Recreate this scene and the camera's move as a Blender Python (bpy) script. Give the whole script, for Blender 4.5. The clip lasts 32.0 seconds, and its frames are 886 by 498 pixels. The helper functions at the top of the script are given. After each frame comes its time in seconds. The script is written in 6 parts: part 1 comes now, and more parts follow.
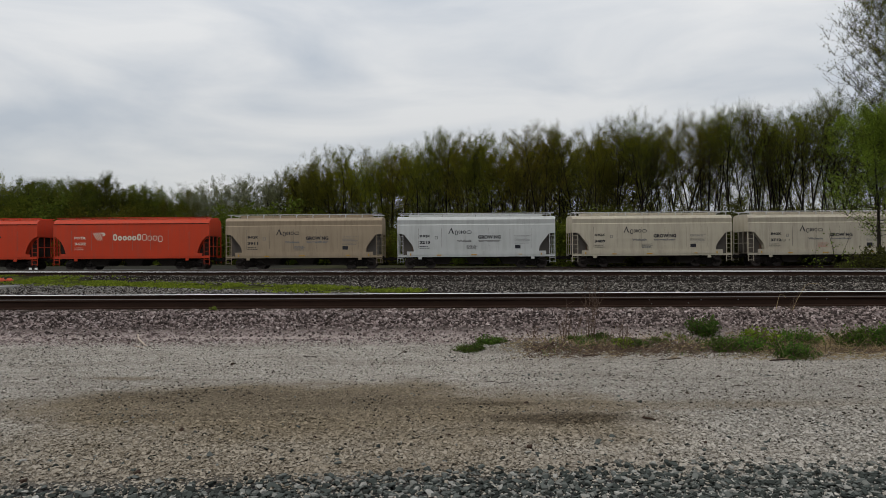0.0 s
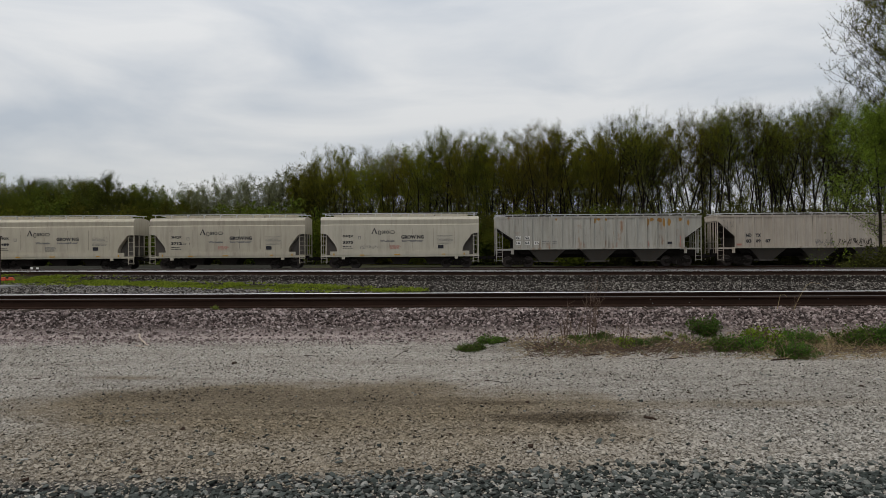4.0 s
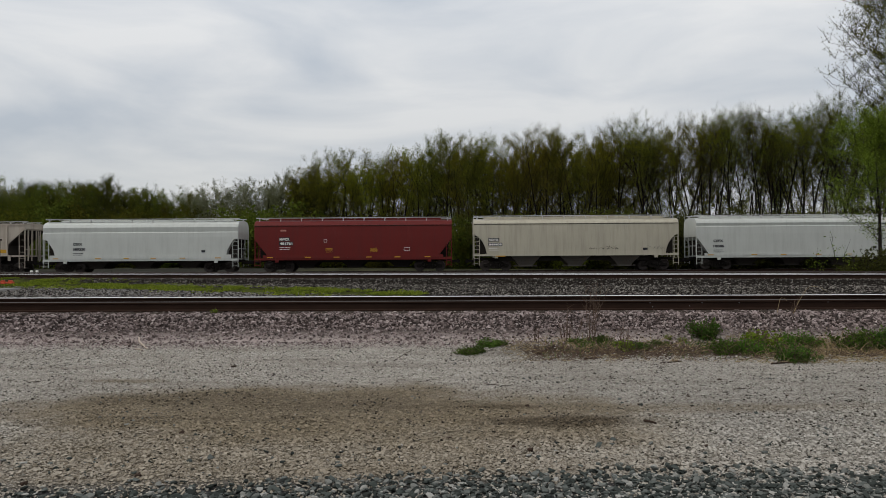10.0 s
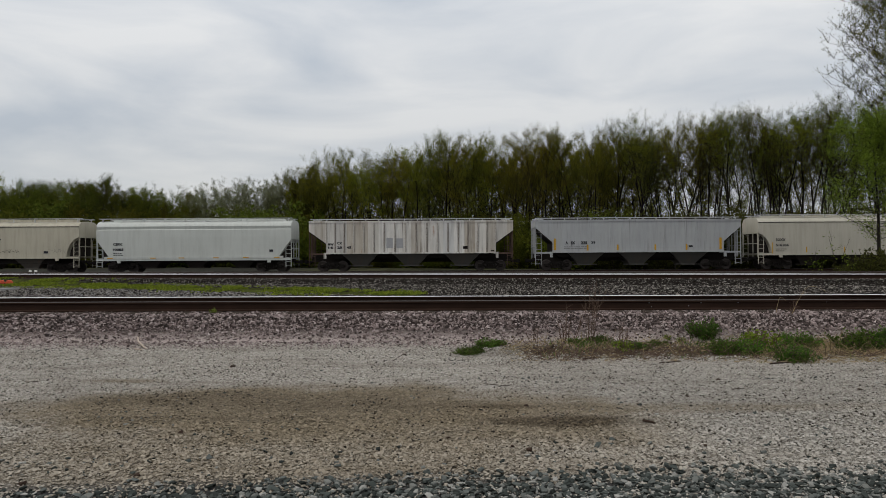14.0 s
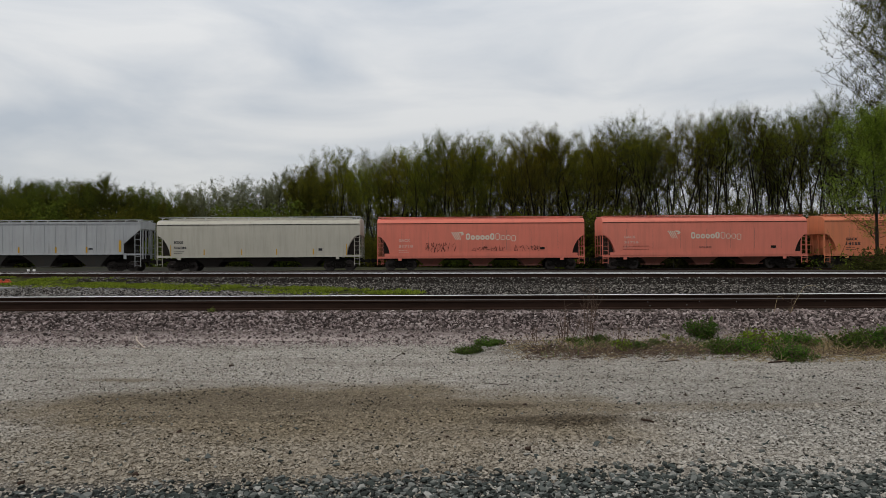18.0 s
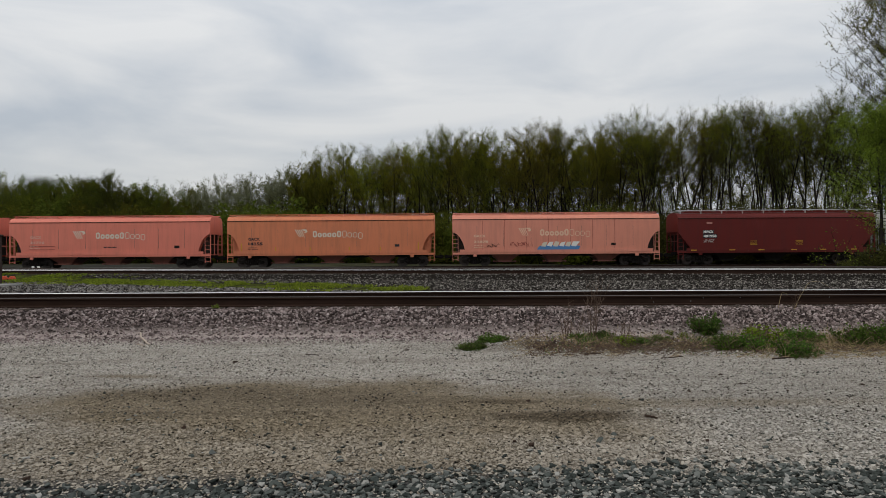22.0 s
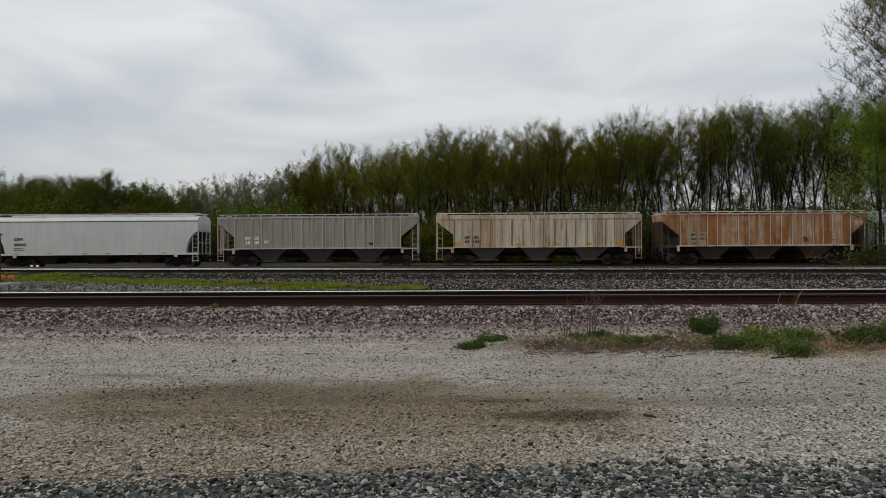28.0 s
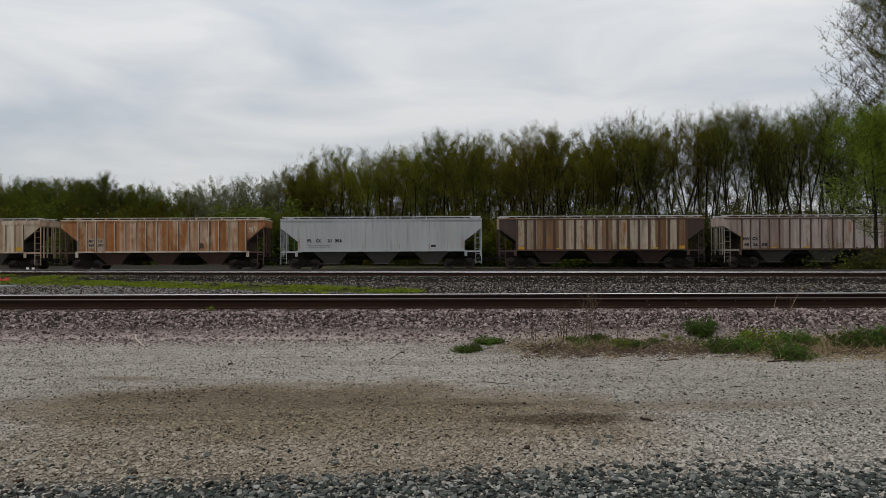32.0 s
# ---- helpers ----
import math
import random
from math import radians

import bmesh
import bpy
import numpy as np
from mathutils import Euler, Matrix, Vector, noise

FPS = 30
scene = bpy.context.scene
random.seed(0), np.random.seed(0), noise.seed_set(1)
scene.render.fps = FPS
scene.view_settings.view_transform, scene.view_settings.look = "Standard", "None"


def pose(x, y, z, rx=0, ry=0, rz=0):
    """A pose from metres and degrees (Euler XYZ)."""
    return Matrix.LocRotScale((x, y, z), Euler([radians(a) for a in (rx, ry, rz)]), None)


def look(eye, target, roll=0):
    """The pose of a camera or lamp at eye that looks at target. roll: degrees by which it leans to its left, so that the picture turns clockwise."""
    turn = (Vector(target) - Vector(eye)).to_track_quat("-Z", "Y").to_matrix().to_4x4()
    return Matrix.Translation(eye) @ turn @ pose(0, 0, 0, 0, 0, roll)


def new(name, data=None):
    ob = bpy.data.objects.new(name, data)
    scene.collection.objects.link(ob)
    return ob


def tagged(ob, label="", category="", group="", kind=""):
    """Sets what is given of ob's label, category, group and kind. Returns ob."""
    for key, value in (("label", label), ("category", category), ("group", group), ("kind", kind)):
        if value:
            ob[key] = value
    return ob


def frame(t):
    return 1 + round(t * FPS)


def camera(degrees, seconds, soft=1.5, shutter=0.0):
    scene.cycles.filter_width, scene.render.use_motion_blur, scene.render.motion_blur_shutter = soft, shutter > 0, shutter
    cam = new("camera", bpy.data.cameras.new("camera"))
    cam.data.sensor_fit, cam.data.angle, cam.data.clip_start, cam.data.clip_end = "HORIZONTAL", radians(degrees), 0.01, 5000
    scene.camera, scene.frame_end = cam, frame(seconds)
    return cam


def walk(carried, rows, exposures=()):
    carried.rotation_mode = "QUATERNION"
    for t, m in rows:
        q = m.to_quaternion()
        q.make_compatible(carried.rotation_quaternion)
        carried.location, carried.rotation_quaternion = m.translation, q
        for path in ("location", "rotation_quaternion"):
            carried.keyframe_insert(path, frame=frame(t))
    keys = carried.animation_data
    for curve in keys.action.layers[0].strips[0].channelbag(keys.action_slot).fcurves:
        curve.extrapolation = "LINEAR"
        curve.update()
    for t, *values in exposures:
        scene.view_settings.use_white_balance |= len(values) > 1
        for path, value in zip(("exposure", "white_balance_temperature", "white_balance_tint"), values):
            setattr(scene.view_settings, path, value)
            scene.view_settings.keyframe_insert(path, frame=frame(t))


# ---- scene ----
cam = camera(65, 32.0, soft=0.7)
EYE = (0.0, 0.0, 1.45)
# seconds, tilt up, turn to the left, lean: the small sway of a hand-held camera
SWAY = [
    (0, 0.284, -0.012, -0.393), (0.5, 0.309, -0.112, -0.367), (1, 0.497, -0.247, -0.365), (1.5, 0.458, -0.212, -0.368),
    (2, 0.49, -0.185, -0.355), (2.5, 0.356, -0.021, -0.366), (3, 0.215, 0.074, -0.386), (3.5, 0.222, 0.074, -0.394),
    (5.5, 0.284, 0.074, -0.372), (6, 0.284, 0.074, -0.377), (6.5, 0.34, 0.062, -0.367), (7, 0.356, 0.074, -0.359),
    (7.5, 0.426, 0.063, -0.353), (8, 0.467, 0.053, -0.358), (8.5, 0.514, 0.044, -0.346), (9, 0.514, 0.029, -0.357),
    (9.5, 0.482, 0.062, -0.358), (10, 0.514, 0.051, -0.355), (10.5, 0.522, 0.013, -0.342), (11, 0.553, 0.038, -0.33),
    (11.5, 0.608, -0.046, -0.32), (12, 0.537, -0.028, -0.309), (12.5, 0.482, -0.009, -0.297), (13, 0.466, 0, -0.319),
    (13.5, 0.473, 0.033, -0.336), (14, 0.506, -0.021, -0.339), (14.5, 0.522, -0.018, -0.348), (16.5, 0.427, -0.036, -0.349),
    (17, 0.41, -0.078, -0.35), (17.5, 0.434, -0.154, -0.346), (18, 0.434, -0.13, -0.348), (18.5, 0.458, -0.088, -0.365),
    (19, 0.427, 0.002, -0.353), (19.5, 0.427, 0.002, -0.343), (20, 0.433, -0.03, -0.356), (20.5, 0.41, -0.046, -0.361),
    (21, 0.284, 0.002, -0.362), (21.5, 0.215, 0.096, -0.38), (22, 0.134, 0.145, -0.403), (22.5, 0.07, 0.074, -0.403),
    (23, 0.07, 0.136, -0.384), (23.5, 0, 0.217, -0.384), (24, 0.031, 0.206, -0.364), (24.5, 0.07, 0.145, -0.361),
    (25, 0.03, 0.112, -0.352), (25.5, 0, 0.145, -0.363), (27.5, 0.07, 0.074, -0.367), (28, 0.07, 0.074, -0.373),
    (28.5, 0.117, 0.031, -0.356), (29, 0.143, 0.002, -0.336), (29.5, 0.181, -0.037, -0.315), (30, 0.189, -0.053, -0.312),
    (30.5, 0.181, -0.109, -0.273), (31, 0.181, -0.134, -0.273), (31.5, 0.283, -0.127, -0.267), (32, 0.331, -0.181, -0.26),
]

walk(cam, [(t, pose(*EYE, 90 + up, 0, left) @ pose(0, 0, 0, 0, 0, lean)) for t, up, left, lean in SWAY])

# ---- world: overcast sky ----
SUN_UP, SUN_ROUND = radians(48), radians(250)
world = bpy.data.worlds.new("overcast_sky")
scene.world = world
world.use_nodes = True
wt = world.node_tree
wt.nodes.clear()


def wnode(kind, **values):
    n = wt.nodes.new(kind)
    for key, value in values.items():
        n.inputs[key].default_value = value
    return n


w_out = wnode("ShaderNodeOutputWorld")
w_bg = wnode("ShaderNodeBackground", Strength=1.0)
w_sky = wnode("ShaderNodeTexSky")
w_sky.sky_type, w_sky.sun_disc, w_sky.sun_elevation, w_sky.sun_rotation = "NISHITA", False, SUN_UP, SUN_ROUND
w_scale = wnode("ShaderNodeVectorMath")
w_scale.operation = "SCALE"
w_scale.inputs["Scale"].default_value = 0.10
w_co = wnode("ShaderNodeTexCoord")
w_map = wnode("ShaderNodeMapping", Scale=(1.6, 1.6, 6.0))
w_n1 = wnode("ShaderNodeTexNoise", Scale=1.5, Detail=6.0, Roughness=0.5, Distortion=0.5)
w_ramp = wnode("ShaderNodeValToRGB")
w_ramp.color_ramp.elements[0].position, w_ramp.color_ramp.elements[0].color = 0.36, (0.515, 0.555, 0.605, 1)
w_ramp.color_ramp.elements[1].position, w_ramp.color_ramp.elements[1].color = 0.62, (0.77, 0.772, 0.768, 1)
w_mix = wnode("ShaderNodeMixRGB", Fac=0.88)
# an overcast dome brightens towards the zenith
w_sep = wnode("ShaderNodeSeparateXYZ")
w_rise = wnode("ShaderNodeMapRange")
for w_key, w_value in (("From Min", 0.0), ("From Max", 1.0), ("To Min", 0.81), ("To Max", 1.75)):
    w_rise.inputs[w_key].default_value = w_value
w_dome = wnode("ShaderNodeVectorMath")
w_dome.operation = "SCALE"
wl = wt.links.new
wl(w_co.outputs["Generated"], w_map.inputs["Vector"])
wl(w_map.outputs["Vector"], w_n1.inputs["Vector"])
wl(w_n1.outputs["Fac"], w_ramp.inputs["Fac"])
wl(w_sky.outputs["Color"], w_scale.inputs[0])
wl(w_scale.outputs[0], w_mix.inputs["Color1"])
wl(w_ramp.outputs["Color"], w_mix.inputs["Color2"])
wl(w_co.outputs["Generated"], w_sep.inputs[0])
wl(w_sep.outputs["Z"], w_rise.inputs["Value"])
wl(w_mix.outputs["Color"], w_dome.inputs[0])
wl(w_rise.outputs["Result"], w_dome.inputs["Scale"])
wl(w_dome.outputs[0], w_bg.inputs["Color"])
wl(w_bg.outputs["Background"], w_out.inputs["Surface"])

sun = new("sun", bpy.data.lights.new("sun", "SUN"))
sun.data.energy, sun.data.angle, sun.data.color = 0.9, radians(14), (1.0, 0.93, 0.84)
sun.matrix_world = look((-45, -5, 60), (0, 20, 0))


# ---- materials ----
class Nodes:
    """A small builder of node materials."""

    def __init__(self, name, rough=0.8, metal=0.0, spec=0.3):
        self.m = bpy.data.materials.new(name)
        self.m.use_nodes = True
        self.t = self.m.node_tree
        self.b = self.t.nodes["Principled BSDF"]
        self.b.inputs["Roughness"].default_value = rough
        self.b.inputs["Metallic"].default_value = metal
        self.b.inputs["Specular IOR Level"].default_value = spec
        self.co = self.n("ShaderNodeTexCoord")

    def n(self, kind, **values):
        node = self.t.nodes.new(kind)
        for key, value in values.items():
            node.inputs[key].default_value = value
        return node

    def l(self, a, b):
        self.t.links.new(a, b)

    def at(self, scale=(1, 1, 1), space="Object"):
        mp = self.n("ShaderNodeMapping", Scale=scale)
        self.l(self.co.outputs[space], mp.inputs["Vector"])
        return mp.outputs["Vector"]

    def noise(self, scale, detail=4.0, rough=0.55, stretch=(1, 1, 1), space="Object"):
        n = self.n("ShaderNodeTexNoise", Scale=scale, Detail=detail, Roughness=rough)
        self.l(self.at(stretch, space), n.inputs["Vector"])
        return n.outputs["Fac"]

    def ramp(self, fac, stops):
        r = self.n("ShaderNodeValToRGB")
        e = r.color_ramp.elements
        while len(e) < len(stops):
            e.new(0.5)
        for k, (p, c) in zip(e, stops):
            k.position, k.color = p, (*c, 1) if len(c) == 3 else c
        self.l(fac, r.inputs["Fac"])
        return r.outputs["Color"]

    def step(self, fac, a, b):
        m = self.n("ShaderNodeMapRange")
        m.inputs["From Min"].default_value, m.inputs["From Max"].default_value = a, b
        self.l(fac, m.inputs["Value"])
        return m.outputs["Result"]

    def mix(self, fac, a, b, mode="MIX"):
        m = self.n("ShaderNodeMixRGB")
        m.blend_type = mode
        for key, v in (("Fac", fac), ("Color1", a), ("Color2", b)):
            if isinstance(v, (int, float)):
                m.inputs[key].default_value = v
            elif isinstance(v, tuple):
                m.inputs[key].default_value = (*v, 1)
            else:
                self.l(v, m.inputs[key])
        return m.outputs["Color"]

    def math(self, op, a, b=0.0):
        m = self.n("ShaderNodeMath")
        m.operation = op
        for i, v in enumerate((a, b)):
            if isinstance(v, (int, float)):
                m.inputs[i].default_value = v
            else:
                self.l(v, m.inputs[i])
        return m.outputs[0]

    def bump(self, fac, strength=0.3, distance=0.02):
        b = self.n("ShaderNodeBump", Strength=strength, Distance=distance)
        self.l(fac, b.inputs["Height"])
        self.l(b.outputs["Normal"], self.b.inputs["Normal"])

    def done(self, colour):
        if isinstance(colour, tuple):
            self.b.inputs["Base Color"].default_value = (*colour, 1)
        else:
            self.l(colour, self.b.inputs["Base Color"])
        return self.m


def plain(name, colour, rough=0.7, metal=0.0, vary=0.25, scale=6.0):
    """A paint or stuff with mottling at two scales."""
    k = Nodes(name, rough, metal, 0.12 if rough < 0.8 else 0.02)
    n = k.noise(scale, 6.0, 0.6)
    n2 = k.noise(scale * 9, 3.0, 0.6)
    dark = tuple(c * (1 - vary) for c in colour)
    light = tuple(min(1, c * (1 + vary)) for c in colour)
    c = k.mix(n, dark, light)
    c = k.mix(k.math("MULTIPLY", n2, 0.5), c, tuple(x * (1 - vary) for x in colour))
    k.bump(n2, 0.15, 0.01)
    return k.done(c)


def car_paint(name, colour, dirt=(0.10, 0.075, 0.055), grime=0.35, rust=0.0, panels=0.0, pitch=0.93, rough=0.55, fade=0.12, tint=(0.5, 0.42, 0.34)):
    """Weathered car paint: vertical streaks, road dirt, rust patches and, on ribbed cars, panels of differing tone."""
    k = Nodes(name, rough, 0.0, 0.2)
    colour = tuple(x * 0.73 for x in colour)
    big = k.noise(0.5, 3.0, 0.5)
    streak = k.noise(3.2, 5.0, 0.6, (1.0, 1.0, 0.10))
    fine = k.noise(16.0, 4.0, 0.7)
    c = k.mix(big, tuple(x * (1 - fade) for x in colour), tuple(min(0.92, x * (1 + fade)) for x in colour))
    if panels:
        sep = k.n("ShaderNodeSeparateXYZ")
        k.l(k.co.outputs["Object"], sep.inputs[0])
        cell = k.math("FLOOR", k.math("DIVIDE", sep.outputs["X"], pitch))
        wn = k.n("ShaderNodeTexWhiteNoise")
        wn.noise_dimensions = "1D"
        k.l(cell, wn.inputs["W"])
        half_way = tuple((1 + x) / 2 for x in tint)
        tone = k.ramp(wn.outputs["Value"], [(0.0, (1.0, 1.0, 1.0)), (0.3, half_way), (0.55, tint), (0.75, (0.80, 0.83, 0.88)), (1.0, (1.0, 0.96, 0.90))])
        c = k.mix(panels, c, tone, "MULTIPLY")
    if rust:
        patch = k.noise(0.9, 7.0, 0.62, (1.0, 1.0, 0.45))
        f = k.step(k.math("ADD", patch, k.math("MULTIPLY", streak, 0.25)), 0.86 - 0.42 * rust, 0.95 - 0.25 * rust)
        c = k.mix(f, c, k.mix(fine, (0.10, 0.034, 0.010), (0.42, 0.165, 0.042)))
    c = k.mix(k.math("MULTIPLY", k.step(streak, 0.45, 0.78), grime), c, dirt)
    c = k.mix(k.math("MULTIPLY", k.step(fine, 0.5, 0.9), grime * 0.5), c, dirt)
    # narrow runs below the roof seam and small chips
    drip = k.noise(8.0, 3.0, 0.5, (1.0, 1.0, 0.035))
    where = k.step(k.noise(0.8, 3.0, 0.5, (1.0, 1.0, 0.6)), 0.42, 0.66)
    c = k.mix(k.math("MULTIPLY", k.math("MULTIPLY", k.step(drip, 0.55, 0.68), where), min(0.85, grime * (1.6 if panels else 0.55))), c, tuple(x * 0.8 for x in dirt))
    chip = k.noise(3.6, 5.0, 0.6)
    c = k.mix(k.math("MULTIPLY", k.step(chip, 0.70 - 0.04 * rust, 0.74), 0.35 + 0.4 * rust), c, (0.09, 0.045, 0.025))
    pale = k.noise(1.3, 6.0, 0.6, (1.0, 1.0, 0.3))
    c = k.mix(k.math("MULTIPLY", k.step(pale, 0.58, 0.80), 0.22), c, tuple(min(0.8, x * 1.25 + 0.03) for x in colour))
    k.bump(fine, 0.08, 0.01)
    return k.done(c)


def streaks(k, c, dark):
    """Darker drifts drawn out along the lot, at two scales."""
    drift = k.step(k.noise(1.0, 5.0, 0.6, (0.4, 1.7, 1.0)), 0.46, 0.66)
    line = k.step(k.noise(2.6, 5.0, 0.65, (0.35, 2.6, 1.0)), 0.50, 0.66)
    c = k.mix(k.math("MULTIPLY", drift, 0.32), c, dark)
    return k.mix(k.math("MULTIPLY", line, 0.38), c, dark)


def damp(k, c, wob, brown, patches=None):
    """Mixes patches of the lot, the damp brown ones by default, into a colour."""
    sep = k.n("ShaderNodeSeparateXYZ")
    k.l(k.co.outputs["Object"], sep.inputs[0])
    for cx, cy, rx, ry, soft, amount in patches or PATCHES:
        dx = k.math("DIVIDE", k.math("SUBTRACT", sep.outputs["X"], cx), rx)
        dy = k.math("DIVIDE", k.math("SUBTRACT", sep.outputs["Y"], cy), ry)
        r = k.math("SQRT", k.math("ADD", k.math("MULTIPLY", dx, dx), k.math("MULTIPLY", dy, dy)))
        f = k.step(k.math("ADD", r, wob), 1.0 + soft / 2, 1.0 - soft / 2)
        c = k.mix(k.math("MULTIPLY", f, amount), c, brown)
    return c


# damp brown patches of the lot: centre, half sizes, softness, depth
PATCHES = [(-1.2, 5.0, 2.6, 0.95, 1.0, 0.72), (-1.5, 6.6, 2.6, 1.15, 0.5, 0.93), (0.8, 6.65, 0.7, 0.14, 0.6, 0.5), (2.3, 6.5, 1.5, 0.2, 0.8, 0.5), (-3.7, 8.1, 0.4, 0.12, 0.8, 0.6), (0.75, 6.0, 1.15, 0.75, 0.9, 0.72)]
# the wettest spots
WET = [(1.02, 6.05, 0.66, 0.18, 0.7, 0.78), (0.6, 6.65, 0.4, 0.08, 0.6, 0.45), (-2.4, 7.1, 1.6, 0.28, 1.0, 0.3), (-0.9, 6.7, 1.5, 0.2, 1.0, 0.3), (-2.0, 6.2, 1.1, 0.14, 1.0, 0.25)]


# duller, greyer gravel at the near right and left
DULL_GRAVEL = [(4.2, 6.3, 3.2, 2.6, 0.9, 0.42), (-4.4, 4.6, 1.2, 0.7, 0.9, 0.3)]
# withered plant litter among the weeds
LITTER = [(5.2, 10.75, 4.2, 0.95, 0.7, 0.9), (2.4, 10.6, 1.6, 0.75, 0.8, 0.8)]


def rock(name, stops, rough=0.9, lot=False):
    """Broken stone, each piece of its own tone."""
    k = Nodes(name, rough, 0.0, 0.0)
    g = k.n("ShaderNodeNewGeometry")
    c = k.ramp(g.outputs["Random Per Island"], stops)
    if lot:
        c = streaks(k, c, (0.20, 0.172, 0.14))
        wob = k.math("MULTIPLY", k.math("SUBTRACT", k.noise(1.1, 5.0, 0.6), 0.5), 1.0)
        c = damp(k, c, wob, k.mix(g.outputs["Random Per Island"], (0.2, 0.187, 0.163), (0.37, 0.35, 0.31)), DULL_GRAVEL)
        c = damp(k, c, wob, k.mix(g.outputs["Random Per Island"], (0.19, 0.153, 0.105), (0.325, 0.265, 0.184)))
        c = damp(k, c, wob, k.mix(g.outputs["Random Per Island"], (0.035, 0.027, 0.018), (0.15, 0.115, 0.075)), WET)
    n = k.noise(60.0, 4.0, 0.6)
    c = k.mix(k.math("MULTIPLY", n, 0.3), c, (0.05, 0.045, 0.04))
    k.bump(n, 0.4, 0.01)
    return k.done(c)


def leafy(name, a, b, c3, varied=True):
    k = Nodes(name, 0.75, 0.0, 0.04)
    g = k.n("ShaderNodeNewGeometry")
    c = k.ramp(g.outputs["Random Per Island"], [(0.0, a), (0.55, b), (1.0, c3)])
    if varied:
        oi = k.n("ShaderNodeObjectInfo")
        tone = k.ramp(oi.outputs["Random"], [(0.0, (0.72, 0.62, 0.55)), (0.25, (1.1, 1.1, 0.8)), (0.5, (1.1, 0.86, 0.65)), (0.75, (1.3, 1.4, 0.85)), (1.0, (0.75, 0.85, 0.75))])
        c = k.mix(1.0, c, tone, "MULTIPLY")
    tr = k.n("ShaderNodeBsdfTranslucent")
    k.l(c, tr.inputs["Color"])
    ms = k.n("ShaderNodeMixShader", Fac=0.42)
    k.done(c)
    k.l(k.b.outputs[0], ms.inputs[1])
    k.l(tr.outputs[0], ms.inputs[2])
    k.l(ms.outputs[0], k.t.nodes["Material Output"].inputs["Surface"])
    return k.m


def rail_steel(name, shine):
    k = Nodes(name, 0.45 if shine else 0.85, 0.9 if shine else 0.0, 0.3 if shine else 0.02)
    n = k.noise(5.0, 5.0, 0.6, (0.3, 1, 1))
    return k.done(k.mix(n, (0.55, 0.54, 0.52), (0.8, 0.79, 0.77)) if shine else k.mix(n, (0.012, 0.008, 0.006), (0.045, 0.026, 0.019)))


M_RAIL, M_HEAD = rail_steel("rusty_rail", False), rail_steel("polished_rail_head", True)
M_HEAD_DULL = plain("dull_rail_head", (0.075, 0.068, 0.062), 0.7, 0.0, 0.3, 4.0)
M_TIE = plain("weathered_timber", (0.045, 0.035, 0.028), 0.9, 0, 0.4, 3.0)
M_TRUCK = plain("black_grimy_steel", (0.021, 0.018, 0.016), 0.85, 0.0, 0.5, 5.0)
M_WHEEL = plain("wheel_steel", (0.06, 0.05, 0.045), 0.5, 0.4, 0.4, 8.0)
# near black: holds the shade of recesses and undersides in its colour
M_UNDER = plain("near_black_steel", (0.036, 0.031, 0.027), 0.85, 0, 0.45, 2.5)
M_BLACK = plain("black_lettering", (0.03, 0.03, 0.035), 0.7, 0, 0.2)
M_WHITE = plain("white_lettering", (0.72, 0.70, 0.66), 0.7, 0, 0.1)
M_GREY = plain("grey_lettering", (0.17, 0.165, 0.16), 0.7, 0, 0.15)
M_YELLOW = plain("yellow_reflector", (0.50, 0.28, 0.03), 0.5, 0, 0.2)
M_REDTXT = plain("faded_red_lettering", (0.42, 0.20, 0.16), 0.7, 0, 0.2)
M_DARKRED = plain("dark_red_marking", (0.26, 0.06, 0.05), 0.7, 0, 0.2)
M_BLUE = plain("blue_spray_paint", (0.09, 0.22, 0.44), 0.6, 0, 0.2)
M_CREAM = plain("cream_lettering", (0.62, 0.55, 0.44), 0.7, 0, 0.1)
M_BLEACHED = plain("bleached_lettering", (0.72, 0.47, 0.33), 0.7, 0, 0.1)
M_FADED = plain("faded_pale_lettering", (0.62, 0.36, 0.29), 0.7, 0, 0.1)
M_PANEL = plain("dirty_panel_paint", (0.36, 0.28, 0.2), 0.7, 0, 0.3)
M_GALV = plain("galvanised_steel", (0.5, 0.5, 0.48), 0.5, 0.3, 0.15)
M_BARK = plain("grey_brown_bark", (0.026, 0.022, 0.018), 0.95, 0, 0.4, 4.0)
M_CONCRETE = plain("pale_concrete", (0.24, 0.235, 0.22), 0.9, 0, 0.15, 2.0)
M_BROWNBOX = plain("dark_brown_steel", (0.055, 0.035, 0.03), 0.7, 0.1, 0.3, 3.0)
M_ORANGE = plain("orange_plastic", (0.55, 0.09, 0.045), 0.5, 0, 0.15)
M_LEAF_WOOD = leafy("spring_leaves", (0.082, 0.082, 0.014), (0.125, 0.135, 0.02), (0.19, 0.21, 0.034))
M_LEAF_LOW = leafy("low_wood_leaves", (0.05, 0.06, 0.011), (0.076, 0.09, 0.015), (0.115, 0.132, 0.024))
M_LEAF_PALE = leafy("greyish_opening_leaves", (0.09, 0.095, 0.045), (0.15, 0.16, 0.08), (0.24, 0.25, 0.14), False)
M_LEAF_FRESH = leafy("fresh_green_leaves", (0.055, 0.075, 0.010), (0.085, 0.115, 0.014), (0.13, 0.165, 0.025), False)
M_LEAF_BUSH = leafy("undergrowth_leaves", (0.035, 0.036, 0.011), (0.055, 0.057, 0.014), (0.085, 0.09, 0.02), False)
